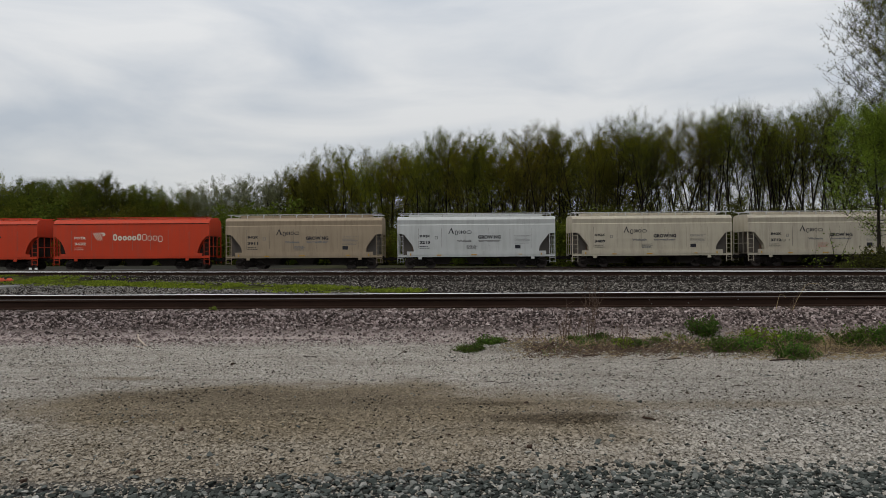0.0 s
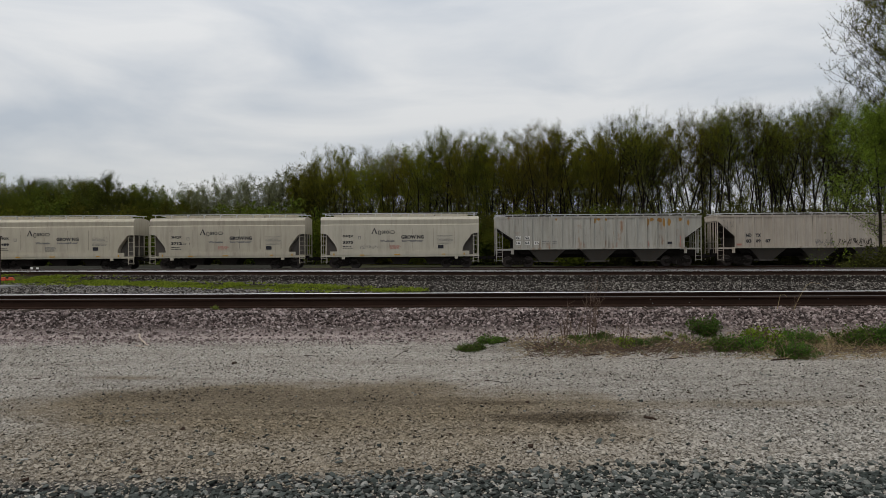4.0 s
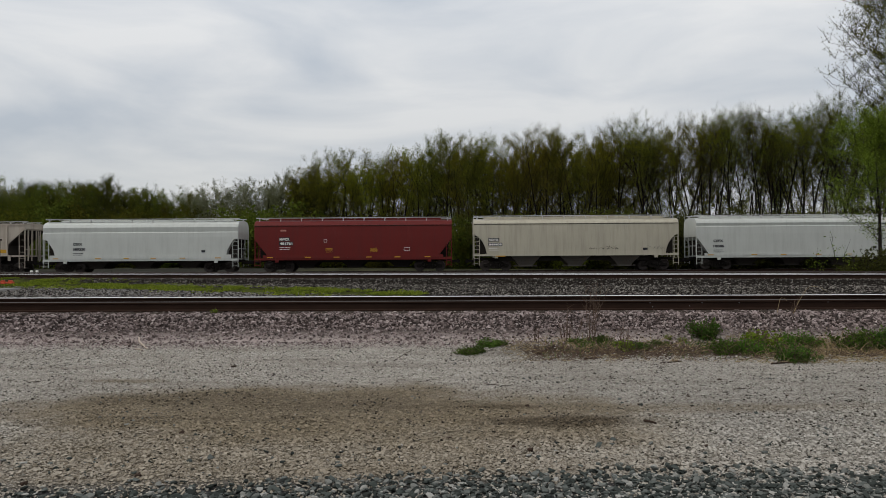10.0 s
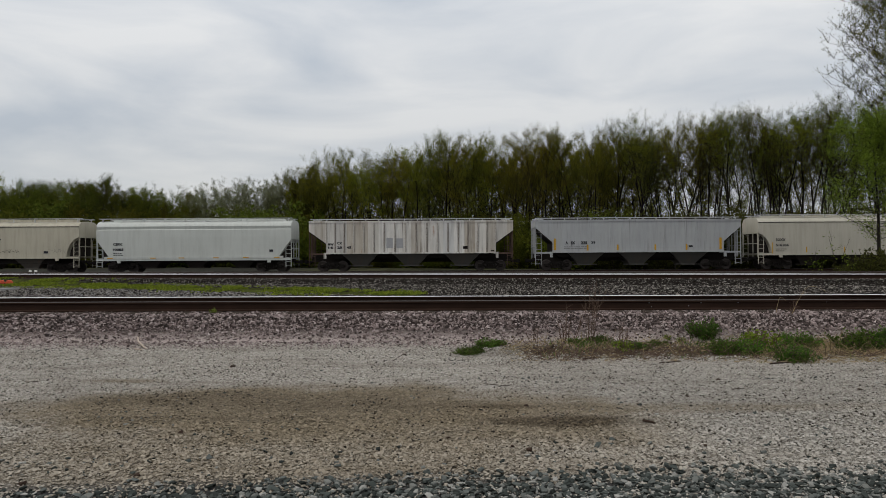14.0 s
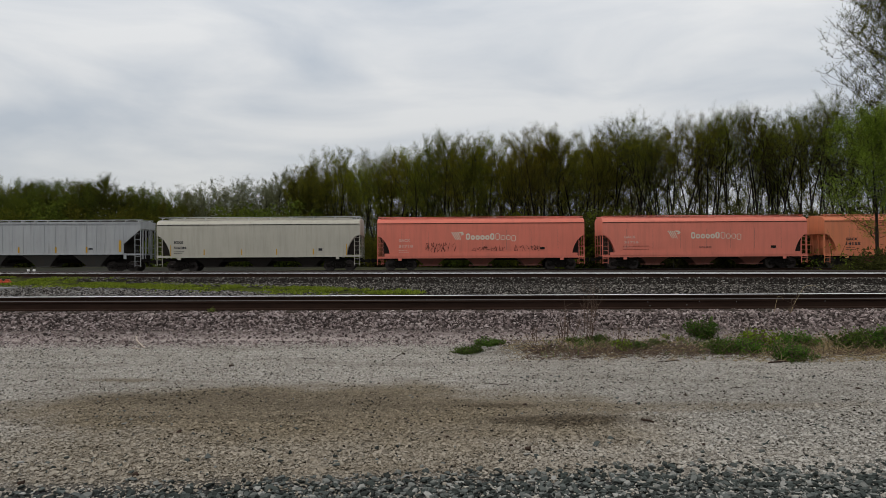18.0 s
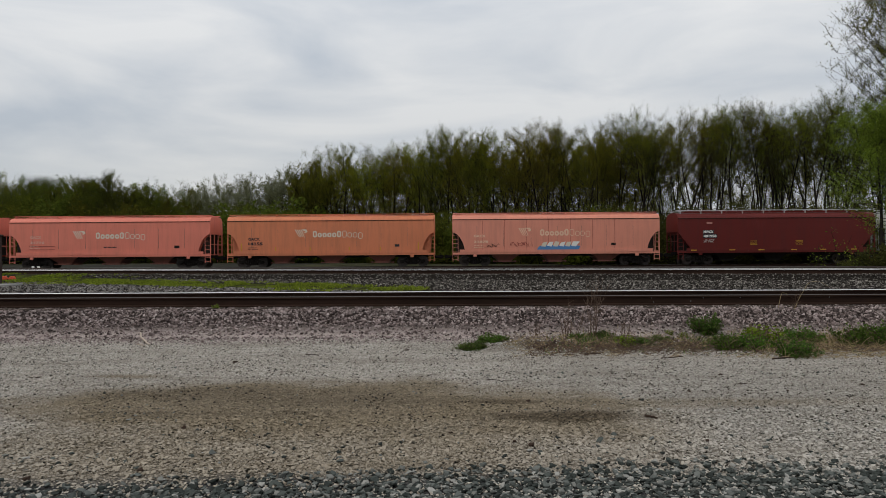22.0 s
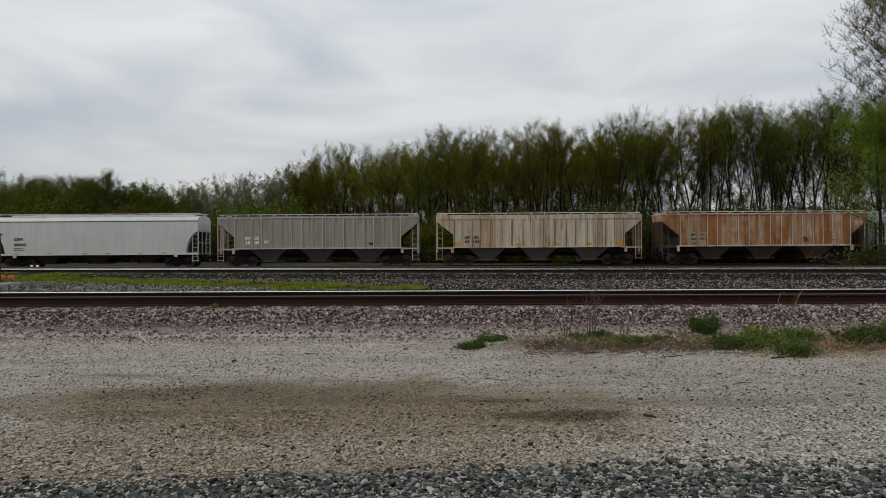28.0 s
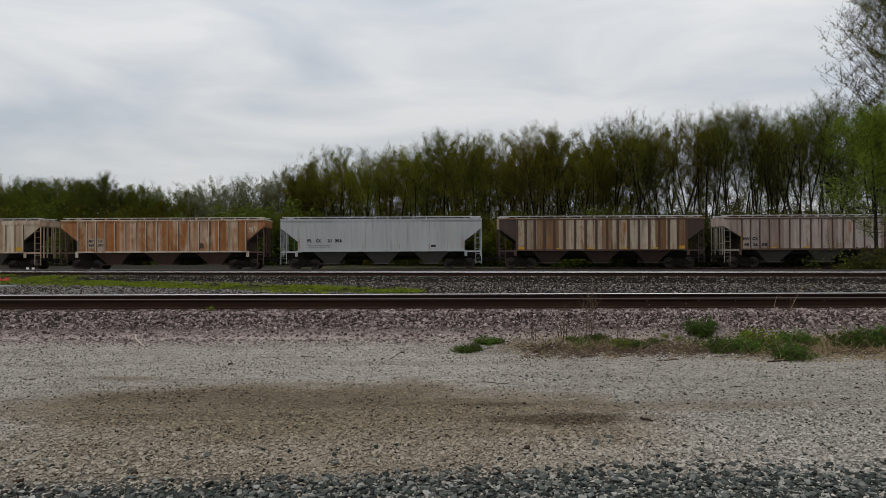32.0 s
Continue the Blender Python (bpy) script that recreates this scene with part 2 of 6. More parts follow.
M_LEAF_BRIGHT = leafy("bright_spring_leaves", (0.085, 0.125, 0.014), (0.14, 0.195, 0.02), (0.2, 0.27, 0.034), False)
M_LEAF_STRIP = leafy("yellow_green_grass", (0.085, 0.112, 0.012), (0.15, 0.19, 0.02), (0.25, 0.3, 0.036), False)
M_LEAF_WEED = leafy("dark_weed_leaves", (0.03, 0.064, 0.016), (0.055, 0.11, 0.026), (0.11, 0.18, 0.045))
M_STRAW = plain("dry_straw", (0.30, 0.23, 0.125), 0.9, 0, 0.25, 12.0)
M_TWIG = plain("dead_stalk", (0.11, 0.075, 0.055), 0.9, 0, 0.3, 12.0)
M_PALEWOOD = plain("pale_split_wood", (0.42, 0.35, 0.29), 0.9, 0, 0.25, 12.0)
M_STICK = plain("weathered_stick", (0.05, 0.034, 0.026), 0.9, 0, 0.4, 12.0)
M_BALLAST_PINK = rock("pinkish_ballast", [(0.0, (0.035, 0.027, 0.025)), (0.3, (0.165, 0.128, 0.12)), (0.75, (0.34, 0.272, 0.257)), (1.0, (0.48, 0.41, 0.385))])
M_BALLAST_DARK = rock("dark_ballast", [(0.0, (0.009, 0.008, 0.007)), (0.25, (0.026, 0.023, 0.02)), (0.6, (0.095, 0.085, 0.076)), (1.0, (0.35, 0.32, 0.285))])
M_BALLAST_SLATE = rock("slate_grey_ballast", [(0.0, (0.02, 0.024, 0.022)), (0.4, (0.06, 0.07, 0.064)), (0.7, (0.115, 0.124, 0.115)), (0.88, (0.19, 0.19, 0.172)), (1.0, (0.36, 0.35, 0.32))])
M_GRAVEL = rock("limestone_gravel", [(0.0, (0.10, 0.088, 0.072)), (0.12, (0.32, 0.293, 0.25)), (0.3, (0.47, 0.437, 0.38)), (0.7, (0.55, 0.514, 0.455)), (1.0, (0.63, 0.595, 0.533))], lot=True)


# near-black stone colour for chips that imitate shadows in the gravel
M_GAP_SHADE = rock("gap_shade_chips", [(0.0, (0.015, 0.013, 0.01)), (0.6, (0.05, 0.044, 0.035)), (1.0, (0.14, 0.125, 0.103))])


def ground_material():
    """Gravel lot, damp patches, ballast and grass, placed by the plan."""
    k = Nodes("gravel_ground", 0.95, 0, 0.0)
    sep = k.n("ShaderNodeSeparateXYZ")
    k.l(k.co.outputs["Object"], sep.inputs[0])
    x, y = sep.outputs["X"], sep.outputs["Y"]
    n1, n2, n3 = k.noise(1.1, 5.0, 0.6), k.noise(9.0, 5.0, 0.65), k.noise(55.0, 4.0, 0.7)
    n0 = k.noise(0.28, 3.0, 0.5)
    wob = k.math("MULTIPLY", k.math("SUBTRACT", n1, 0.5), 1.0)

    vor = k.n("ShaderNodeTexVoronoi", Scale=50.0)
    k.l(k.at((1, 1, 0.2)), vor.inputs["Vector"])
    pebble = k.ramp(vor.outputs["Color"], [(0.1, (0.36, 0.32, 0.27)), (0.5, (0.66, 0.61, 0.54)), (0.9, (0.84, 0.79, 0.72))])
    edge = k.n("ShaderNodeTexVoronoi", Scale=50.0)
    edge.feature = "DISTANCE_TO_EDGE"
    k.l(k.at((1, 1, 0.2)), edge.inputs["Vector"])
    # dark cell borders: the shade between pebbles, put into the colour
    pore = k.step(k.math("ADD", edge.outputs["Distance"], k.math("MULTIPLY", n3, 0.12)), 0.06, 0.17)
    pebble = k.mix(pore, (0.055, 0.046, 0.037), pebble)
    lot = k.mix(k.math("MULTIPLY", n2, 0.3), pebble, (0.22, 0.185, 0.15))
    lot = streaks(k, lot, (0.19, 0.16, 0.125))
    brown = k.mix(k.math("MULTIPLY", k.step(n2, 0.2, 0.7), pore), (0.11, 0.087, 0.058), (0.35, 0.285, 0.197))
    lot = damp(k, lot, wob, k.mix(pore, (0.05, 0.043, 0.035), (0.33, 0.31, 0.275)), DULL_GRAVEL)
    lot = damp(k, lot, wob, brown)
    lot = damp(k, lot, wob, k.mix(n2, (0.03, 0.023, 0.015), (0.11, 0.085, 0.055)), WET)
    lot = k.mix(k.step(k.math("ADD", y, k.math("MULTIPLY", wob, 0.4)), 4.6, 4.3), lot, k.mix(n2, (0.03, 0.03, 0.03), (0.09, 0.09, 0.09)))
    litter = damp(k, (0.0, 0.0, 0.0), wob, (1.0, 1.0, 1.0), LITTER)
    lot = k.mix(litter, lot, k.mix(k.step(n2, 0.3, 0.7), (0.022, 0.017, 0.01), (0.10, 0.08, 0.047)))
    # zones by distance from the first track and from the second
    v1 = k.math("ADD", k.math("SUBTRACT", y, 14.02), k.math("MULTIPLY", x, 0.035))
    v2 = k.math("ADD", k.math("SUBTRACT", y, 32.3), k.math("MULTIPLY", x, 0.203))
    fines = k.mix(n2, (0.3, 0.247, 0.226), (0.60, 0.51, 0.47))
    # ground below ballast stones is near black, carrying the shade of their gaps
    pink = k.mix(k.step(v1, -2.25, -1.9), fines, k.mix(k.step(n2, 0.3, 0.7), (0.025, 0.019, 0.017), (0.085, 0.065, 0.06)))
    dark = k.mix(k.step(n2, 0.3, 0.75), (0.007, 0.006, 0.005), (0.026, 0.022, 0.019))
    grey = k.mix(k.step(n2, 0.3, 0.7), (0.13, 0.125, 0.12), (0.30, 0.29, 0.28))
    green = k.mix(k.step(n2, 0.3, 0.7), (0.05, 0.06, 0.012), (0.11, 0.135, 0.02))
    c = k.mix(k.step(k.math("ADD", v1, k.math("MULTIPLY", wob, 2.0)), -3.2, -2.2), lot, pink)
    c = k.mix(k.math("MULTIPLY", litter, k.step(v1, -1.6, -2.2)), c, lot)
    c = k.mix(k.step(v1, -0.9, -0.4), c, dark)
    left_side = k.step(k.math("ADD", x, k.math("MULTIPLY", wob, 3.0)), -0.2, -2.0)
    low_edge = k.math("ADD", k.math("SUBTRACT", y, 20.5), k.math("MULTIPLY", x, 0.52))
    high_edge = k.math("ADD", k.math("SUBTRACT", y, 23.0), k.math("MULTIPLY", x, 0.60))
    g_in = k.math("MULTIPLY", k.math("MULTIPLY", k.step(v1, 2.6, 3.2), k.step(low_edge, 0.6, 0.0)), k.step(x, -3.0, -6.0))
    c = k.mix(g_in, c, grey)
    grass = k.math("MULTIPLY", k.step(k.math("ADD", low_edge, wob), -0.3, 0.5), k.step(k.math("ADD", high_edge, wob), 0.3, -0.5))
    c = k.mix(k.math("MULTIPLY", k.math("MULTIPLY", grass, left_side), k.step(k.math("ADD", n1, k.math("MULTIPLY", n2, 0.4)), 0.55, 0.8)), c, green)
    # beyond the train: packed grey ground on the one side, rough grass on the other, both darkened for the shade of
    # train and wood
    far = k.step(y, 63.5, 66.0)
    field = k.mix(k.step(n0, 0.35, 0.6), (0.028, 0.03, 0.017), (0.065, 0.064, 0.036))
    packed = k.mix(n1, (0.022, 0.022, 0.018), (0.055, 0.055, 0.046))
    packed = damp(k, packed, wob, k.mix(n2, (0.13, 0.14, 0.135), (0.2, 0.21, 0.2)), [(-41.0, 78.0, 8.0, 5.0, 0.4, 0.8)])
    left_far = k.step(k.math("ADD", x, k.math("MULTIPLY", n0, 14.0)), -8.0, -14.0)
    beyond = k.mix(left_far, field, packed)
    beyond = k.mix(k.step(y, 100.0, 112.0), beyond, field)
    c = k.mix(far, c, beyond)
    # near-black strip up to the train: its shade is painted into the ground
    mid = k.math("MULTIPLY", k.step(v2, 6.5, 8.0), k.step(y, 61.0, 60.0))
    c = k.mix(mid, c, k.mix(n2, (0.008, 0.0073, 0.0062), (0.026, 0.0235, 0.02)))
    c = k.mix(k.math("MULTIPLY", n3, 0.3), c, (0.05, 0.042, 0.035))
    h = k.math("ADD", k.math("MULTIPLY", vor.outputs["Distance"], -1.0), n3)
    k.bump(h, 0.9, 0.03)
    return k.done(c)


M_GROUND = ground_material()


# ---- mesh helpers ----
def mesh_of(name, bm, material=None, smooth=False):
    bmesh.ops.recalc_face_normals(bm, faces=bm.faces)
    me = bpy.data.meshes.new(name)
    bm.to_mesh(me)
    bm.free()
    if material:
        me.materials.append(material)
    if smooth:
        me.polygons.foreach_set("use_smooth", [True] * len(me.polygons))
    return me


def part(name, data, material=None, parent=None, label="", m=None, smooth=False):
    """Links a bmesh or a mesh as one object under its thing."""
    me = data if isinstance(data, bpy.types.Mesh) else mesh_of(name, data, material, smooth)
    ob = new(name, me)
    if parent:
        ob.parent = parent
    if m is not None:
        ob.matrix_basis = m
    if label:
        tagged(ob, label)
    return ob


def box(bm, x0, x1, y0, y1, z0, z1, bevel=0.0):
    made = bmesh.ops.create_cube(bm, size=1.0)["verts"]
    for v in made:
        v.co = Vector(((x0 + x1) / 2 + v.co.x * (x1 - x0), (y0 + y1) / 2 + v.co.y * (y1 - y0), (z0 + z1) / 2 + v.co.z * (z1 - z0)))
    if bevel:
        edges = list({e for v in made for e in v.link_edges})
        bmesh.ops.bevel(bm, geom=edges, offset=bevel, segments=1, affect="EDGES")
    return bm


def tube(bm, pts, r0, r1=None, sides=6, cap=True):
    """A tapered tube along points."""
    r1 = r0 if r1 is None else r1
    rings = []
    for i, p in enumerate(pts):
        p = Vector(p)
        a = Vector(pts[max(0, i - 1)])
        b = Vector(pts[min(len(pts) - 1, i + 1)])
        d = (b - a).normalized()
        u = d.cross(Vector((0, 0, 1)) if abs(d.z) < 0.9 else Vector((1, 0, 0))).normalized()
        w = d.cross(u)
        r = r0 + (r1 - r0) * i / max(1, len(pts) - 1)
        rings.append([bm.verts.new(p + r * (math.cos(2 * math.pi * j / sides) * u + math.sin(2 * math.pi * j / sides) * w)) for j in range(sides)])
    for a, b in zip(rings, rings[1:]):
        for j in range(sides):
            bm.faces.new((a[j], a[(j + 1) % sides], b[(j + 1) % sides], b[j]))
    if cap:
        bm.faces.new(rings[0][::-1])
        bm.faces.new(rings[-1])
    return bm


def prism(bm, outline, y0, y1):
    """An outline in x and z, extruded along y."""
    a = [bm.verts.new((x, y0, z)) for x, z in outline]
    b = [bm.verts.new((x, y1, z)) for x, z in outline]
    n = len(outline)
    bm.faces.new(a)
    bm.faces.new(b[::-1])
    for i in range(n):
        bm.faces.new((a[i], b[i], b[(i + 1) % n], a[(i + 1) % n]))
    return bm


def raw(name, verts, faces, material, smooth=False):
    me = bpy.data.meshes.new(name)
    me.from_pydata(verts, [], faces)
    me.materials.append(material)
    if smooth:
        me.polygons.foreach_set("use_smooth", [True] * len(me.polygons))
    return me


# ---- ground ----
SLOPE1, SLOPE2, SLOPE_T = -0.035, -0.203, -0.0098
SIDE_Y = 60.3


def mid1(x):
    return 14.02 + SLOPE1 * x


def mid2(x):
    return 32.3 + SLOPE2 * max(-85.0, min(75.0, x))


def mid_train(x):
    return SIDE_Y + 1.6 + SLOPE_T * x


def blend(v, *knots):
    """Straight lines through the knots (v, z)."""
    if v <= knots[0][0]:
        return knots[0][1]
    for (a, za), (b, zb) in zip(knots, knots[1:]):
        if v <= b:
            return za + (zb - za) * (v - a) / (b - a)
    return knots[-1][1]


def height(x, y):
    v1, v2, vt = y - mid1(x), y - mid2(x), y - mid_train(x)
    z = blend(v1, (-2.35, 0.0), (-1.5, 0.36), (1.6, 0.36), (2.6, 0.2))
    if v1 > 2.6:
        z = blend(v2, (-2.8, 0.2), (-1.7, 0.385), (1.7, 0.385), (2.1, 0.36), (5.3, 0.385), (8.0, 0.05), (11.0, -0.2))
    if vt > -3.0:
        z = min(z, blend(vt, (-3.0, -0.25), (-1.7, -0.115), (1.7, -0.115), (2.8, -0.3)))
    if v1 < -2.0:
        z += 0.035 * (noise.noise((x * 0.35, y * 0.35, 0.0))) + 0.012 * noise.noise((x * 1.7, y * 1.7, 3.0))
    return z


def ground():
    xs = [-2600, -1200, -600, -300, -200, -140] + [-100 + 4 * i for i in range(16)] + [-36 + 0.5 * i for i in range(145)] + [40 + 4 * i for i in range(16)] + [140, 200, 300, 600, 1200, 2600]
    ys = [-2600, -900, -300, -100, -40, -15, -6, 0, 2, 3] + [3.5 + 0.2 * i for i in range(80)] + [19.5 + 0.5 * i for i in range(66)] + [52.5 + 0.8 * i for i in range(18)] + [68, 72, 80, 90, 105, 130, 170, 240, 400, 900, 2600]
    verts = [(x, y, height(x, y)) for y in ys for x in xs]
    w = len(xs)
    faces = [(j * w + i, j * w + i + 1, (j + 1) * w + i + 1, (j + 1) * w + i) for j in range(len(ys) - 1) for i in range(w - 1)]
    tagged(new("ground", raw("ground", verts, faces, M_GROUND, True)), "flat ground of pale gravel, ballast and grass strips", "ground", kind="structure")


ground()


# ---- loose stone ----
def stone_shapes(n, seed, corners=13, thick=(0.16, 0.3)):
    """Broken stones: many-cornered hulls, each its corners and its faces."""
    rnd = random.Random(seed)
    out = []
    for _ in range(n):
        size = Vector((rnd.uniform(0.42, 0.66), rnd.uniform(0.32, 0.5), rnd.uniform(*thick)))
        turn = Euler((rnd.uniform(-0.4, 0.4), rnd.uniform(-0.4, 0.4), rnd.uniform(0, 6.28))).to_matrix()
        bm = bmesh.new()
        for _ in range(corners):
            d = Vector((rnd.gauss(0, 1), rnd.gauss(0, 1), rnd.gauss(0, 1))).normalized()
            d = Vector([math.copysign(abs(c) ** 0.6, c) for c in d])
            bm.verts.new(turn @ (d * size * rnd.uniform(0.85, 1.1)))
        bmesh.ops.convex_hull(bm, input=bm.verts)
        bmesh.ops.delete(bm, geom=[v for v in bm.verts if not v.link_faces], context="VERTS")
        bmesh.ops.triangulate(bm, faces=bm.faces)
        bm.verts.index_update()
        out.append((np.array([tuple(v.co) for v in bm.verts]), np.array([[v.index for v in f.verts] for f in bm.faces])))
        bm.free()
    return out


SHAPES, PLAIN_SHAPES, CHUNKS = stone_shapes(40, 5), stone_shapes(40, 7, 9), stone_shapes(40, 9, 9, (0.28, 0.44))
OCT_FACES = np.array([(0, 2, 4), (2, 1, 4), (1, 3, 4), (3, 0, 4), (2, 0, 5), (1, 2, 5), (3, 1, 5), (0, 3, 5)])
_r = random.Random(6)
CHIPS = [(np.array([(x * _r.uniform(0.4, 0.75), y * _r.uniform(0.35, 0.65), z * _r.uniform(0.2, 0.5)) for x, y, z in ((1, 0, 0.1), (-1, 0.1, 0), (0.2, 1, 0), (0, -1, 0.2), (0.1, 0, 1), (0, 0, -1))]), OCT_FACES) for _ in range(40)]


def stones(name, label, material, places, seed, shapes=PLAIN_SHAPES):
    """Loose stones, joined: places are (x, y, z, size)."""
    rnd = random.Random(seed)
    verts, faces, base = [], [], 0
    for x, y, z, s in places:
        a = rnd.uniform(0, 2 * math.pi)
        ca, sa = math.cos(a) * s, math.sin(a) * s
        tilt = rnd.uniform(-0.35, 0.35)
        p, tris = shapes[rnd.randrange(40)]
        q = np.empty_like(p)
        q[:, 0] = x + p[:, 0] * ca - p[:, 1] * sa
        q[:, 1] = y + p[:, 0] * sa + p[:, 1] * ca
        q[:, 2] = z + (p[:, 2] + tilt * p[:, 0]) * s
        verts.append(q)
        faces.append(tris + base)
        base += len(p)
    v, f = np.concatenate(verts), np.concatenate(faces)
    me = bpy.data.meshes.new(name)
    me.vertices.add(len(v))
    me.vertices.foreach_set("co", v.ravel())
    me.loops.add(f.size)
    me.loops.foreach_set("vertex_index", f.ravel().astype(np.int32))
    me.polygons.add(len(f))
    me.polygons.foreach_set("loop_start", np.arange(0, f.size, 3, dtype=np.int32))
    me.polygons.foreach_set("use_smooth", np.zeros(len(f), dtype=bool))
    me.update(calc_edges=True)
    me.materials.append(material)
    return tagged(new(name, me), label, "gravel", kind="stuff")


def scatter(n, x0, x1, y0, y1, s0, s1, seed, keep=None, sink=0.1):
    rnd = random.Random(seed)
    out = []
    while len(out) < n:
        x, y = rnd.uniform(x0, x1), rnd.uniform(y0, y1)
        if keep and rnd.random() > keep(x, y):
            continue
        s = s0 + (s1 - s0) * rnd.random() ** 2.2
        out.append((x, y, height(x, y) + s * sink, s))
    return out


def in_view(x, y, edge=0.68):
    return 1.0 if abs(x) < edge * y + 0.4 else 0.0


def front_strip(x, y):
    """The dark stones in the foreground thin out away from the eye."""
    rim = 4.43 + 0.12 * noise.noise((x * 0.8, 1.0, 2.0)) - 0.08 * max(0.0, -x) + 0.12 * max(0.0, min(1.6, x))
    return in_view(x, y) * max(0.0, min(1.0, (rim - y) / 0.45 + 0.4), 0.035 * min(1.0, rim + 0.9 - y))


def slope_zone(x, y):
    v = y - mid1(x)
    return in_view(x, y) * (1.0 if -2.0 < v < -0.6 else max(0.0, 0.75 - 0.62 * (-2.0 - v)) ** 2 if -3.3 < v <= -2.0 else 0.0)


def bare(x, y):
    """How freely gravel lies, scarce where the plant litter covers it."""
    cover = max(a * max(0.0, min(1.0, (1.3 - math.hypot((x - cx) / rx, (y - cy) / ry)) / 0.5)) for cx, cy, rx, ry, _, a in LITTER)
    return 1.0 - cover * (0.95 if noise.noise((x * 1.4, y * 2.5, 3.0)) > -0.25 else 0.55)


def between_zone(x, y):
    v1, v2 = y - mid1(x), y - mid2(x)
    if v1 < 0.9 or v2 > -0.9:
        return 0.0
    if x < -0.5 and y > 20.5 - 0.52 * x and y < 23.0 - 0.60 * x:
        return 0.02
    return in_view(x, y)


stones("front_ballast", "loose slate-grey crushed ballast stones in the foreground", M_BALLAST_SLATE, scatter(10500, -3.6, 3.6, 3.4, 5.4, 0.02, 0.056, 11, front_strip, 0.3), 1, SHAPES)
stones("lot_gravel", "loose pale limestone gravel scattered over the lot", M_GRAVEL, scatter(80000, -8.5, 8.5, 3.8, 11.8, 0.010, 0.029, 12, lambda x, y: in_view(x, y) * min(1.0, (6.0 / y) ** 1.2) * bare(x, y), 0.24), 2, CHIPS)
stones("coarse_gravel", "coarser tan gravel near the foreground ballast", M_GRAVEL, scatter(17000, -4.6, 4.6, 4.0, 6.6, 0.014, 0.042, 15, lambda x, y: in_view(x, y) * max(0.0, min(1.0, (6.6 - y) / 1.6)) * max(0.12, min(1.0, (y - 4.35) / 0.4)), 0.2), 5)
stones("stray_stones", "stray dark stones strewn over the pale gravel", M_BALLAST_SLATE, scatter(650, -8, 8, 4.6, 11.5, 0.018, 0.05, 16, lambda x, y: in_view(x, y) * max(0.0, noise.noise((x * 0.9, y * 1.3, 4.0)) + 0.15) * (5.5 / y) ** 1.5, 0.2), 6)
# added chips: their dark colour plays the shadows between stones
stones("shade_chips", "small dark chips standing in for shadows between the lot's stones", M_GAP_SHADE, scatter(14000, -8.5, 8.5, 4.5, 11.6, 0.009, 0.03, 17, lambda x, y: in_view(x, y) * min(1.0, (6.0 / y) ** 0.8) * (0.35 + max(0.0, noise.noise((x * 0.6, y * 1.4, 9.0)))), 0.15), 7, CHIPS)
stones("slope_ballast", "pinkish crushed ballast on the shoulder of the near track", M_BALLAST_PINK, scatter(27000, -11, 11, 10.3, 13.9, 0.03, 0.072, 13, slope_zone, 0.25), 3, CHUNKS)
stones("slope_fines", "small pinkish crushed stone at the foot of the shoulder", M_BALLAST_PINK, scatter(15000, -10.5, 10.5, 9.9, 12.6, 0.012, 0.034, 18, lambda x, y: in_view(x, y) * max(0.0, 1.0 - abs(y - mid1(x) + 2.45) / 0.95) * bare(x, y), 0.2), 8, CHIPS)
stones("yard_ballast", "dark ballast between the tracks", M_BALLAST_DARK, scatter(42000, -26, 24, 14.5, 36, 0.03, 0.085, 14, between_zone, 0.2), 4, CHIPS)


# ---- tracks ----
def rail_profile(top):
    return [(-0.075, top - 0.186), (0.075, top - 0.186), (0.075, top - 0.172), (0.012, top - 0.15), (0.009, top - 0.05), (0.037, top - 0.04), (0.037, top - 0.011),
            (-0.037, top - 0.011), (-0.037, top - 0.04), (-0.009, top - 0.05), (-0.012, top - 0.15), (-0.075, top - 0.172)]


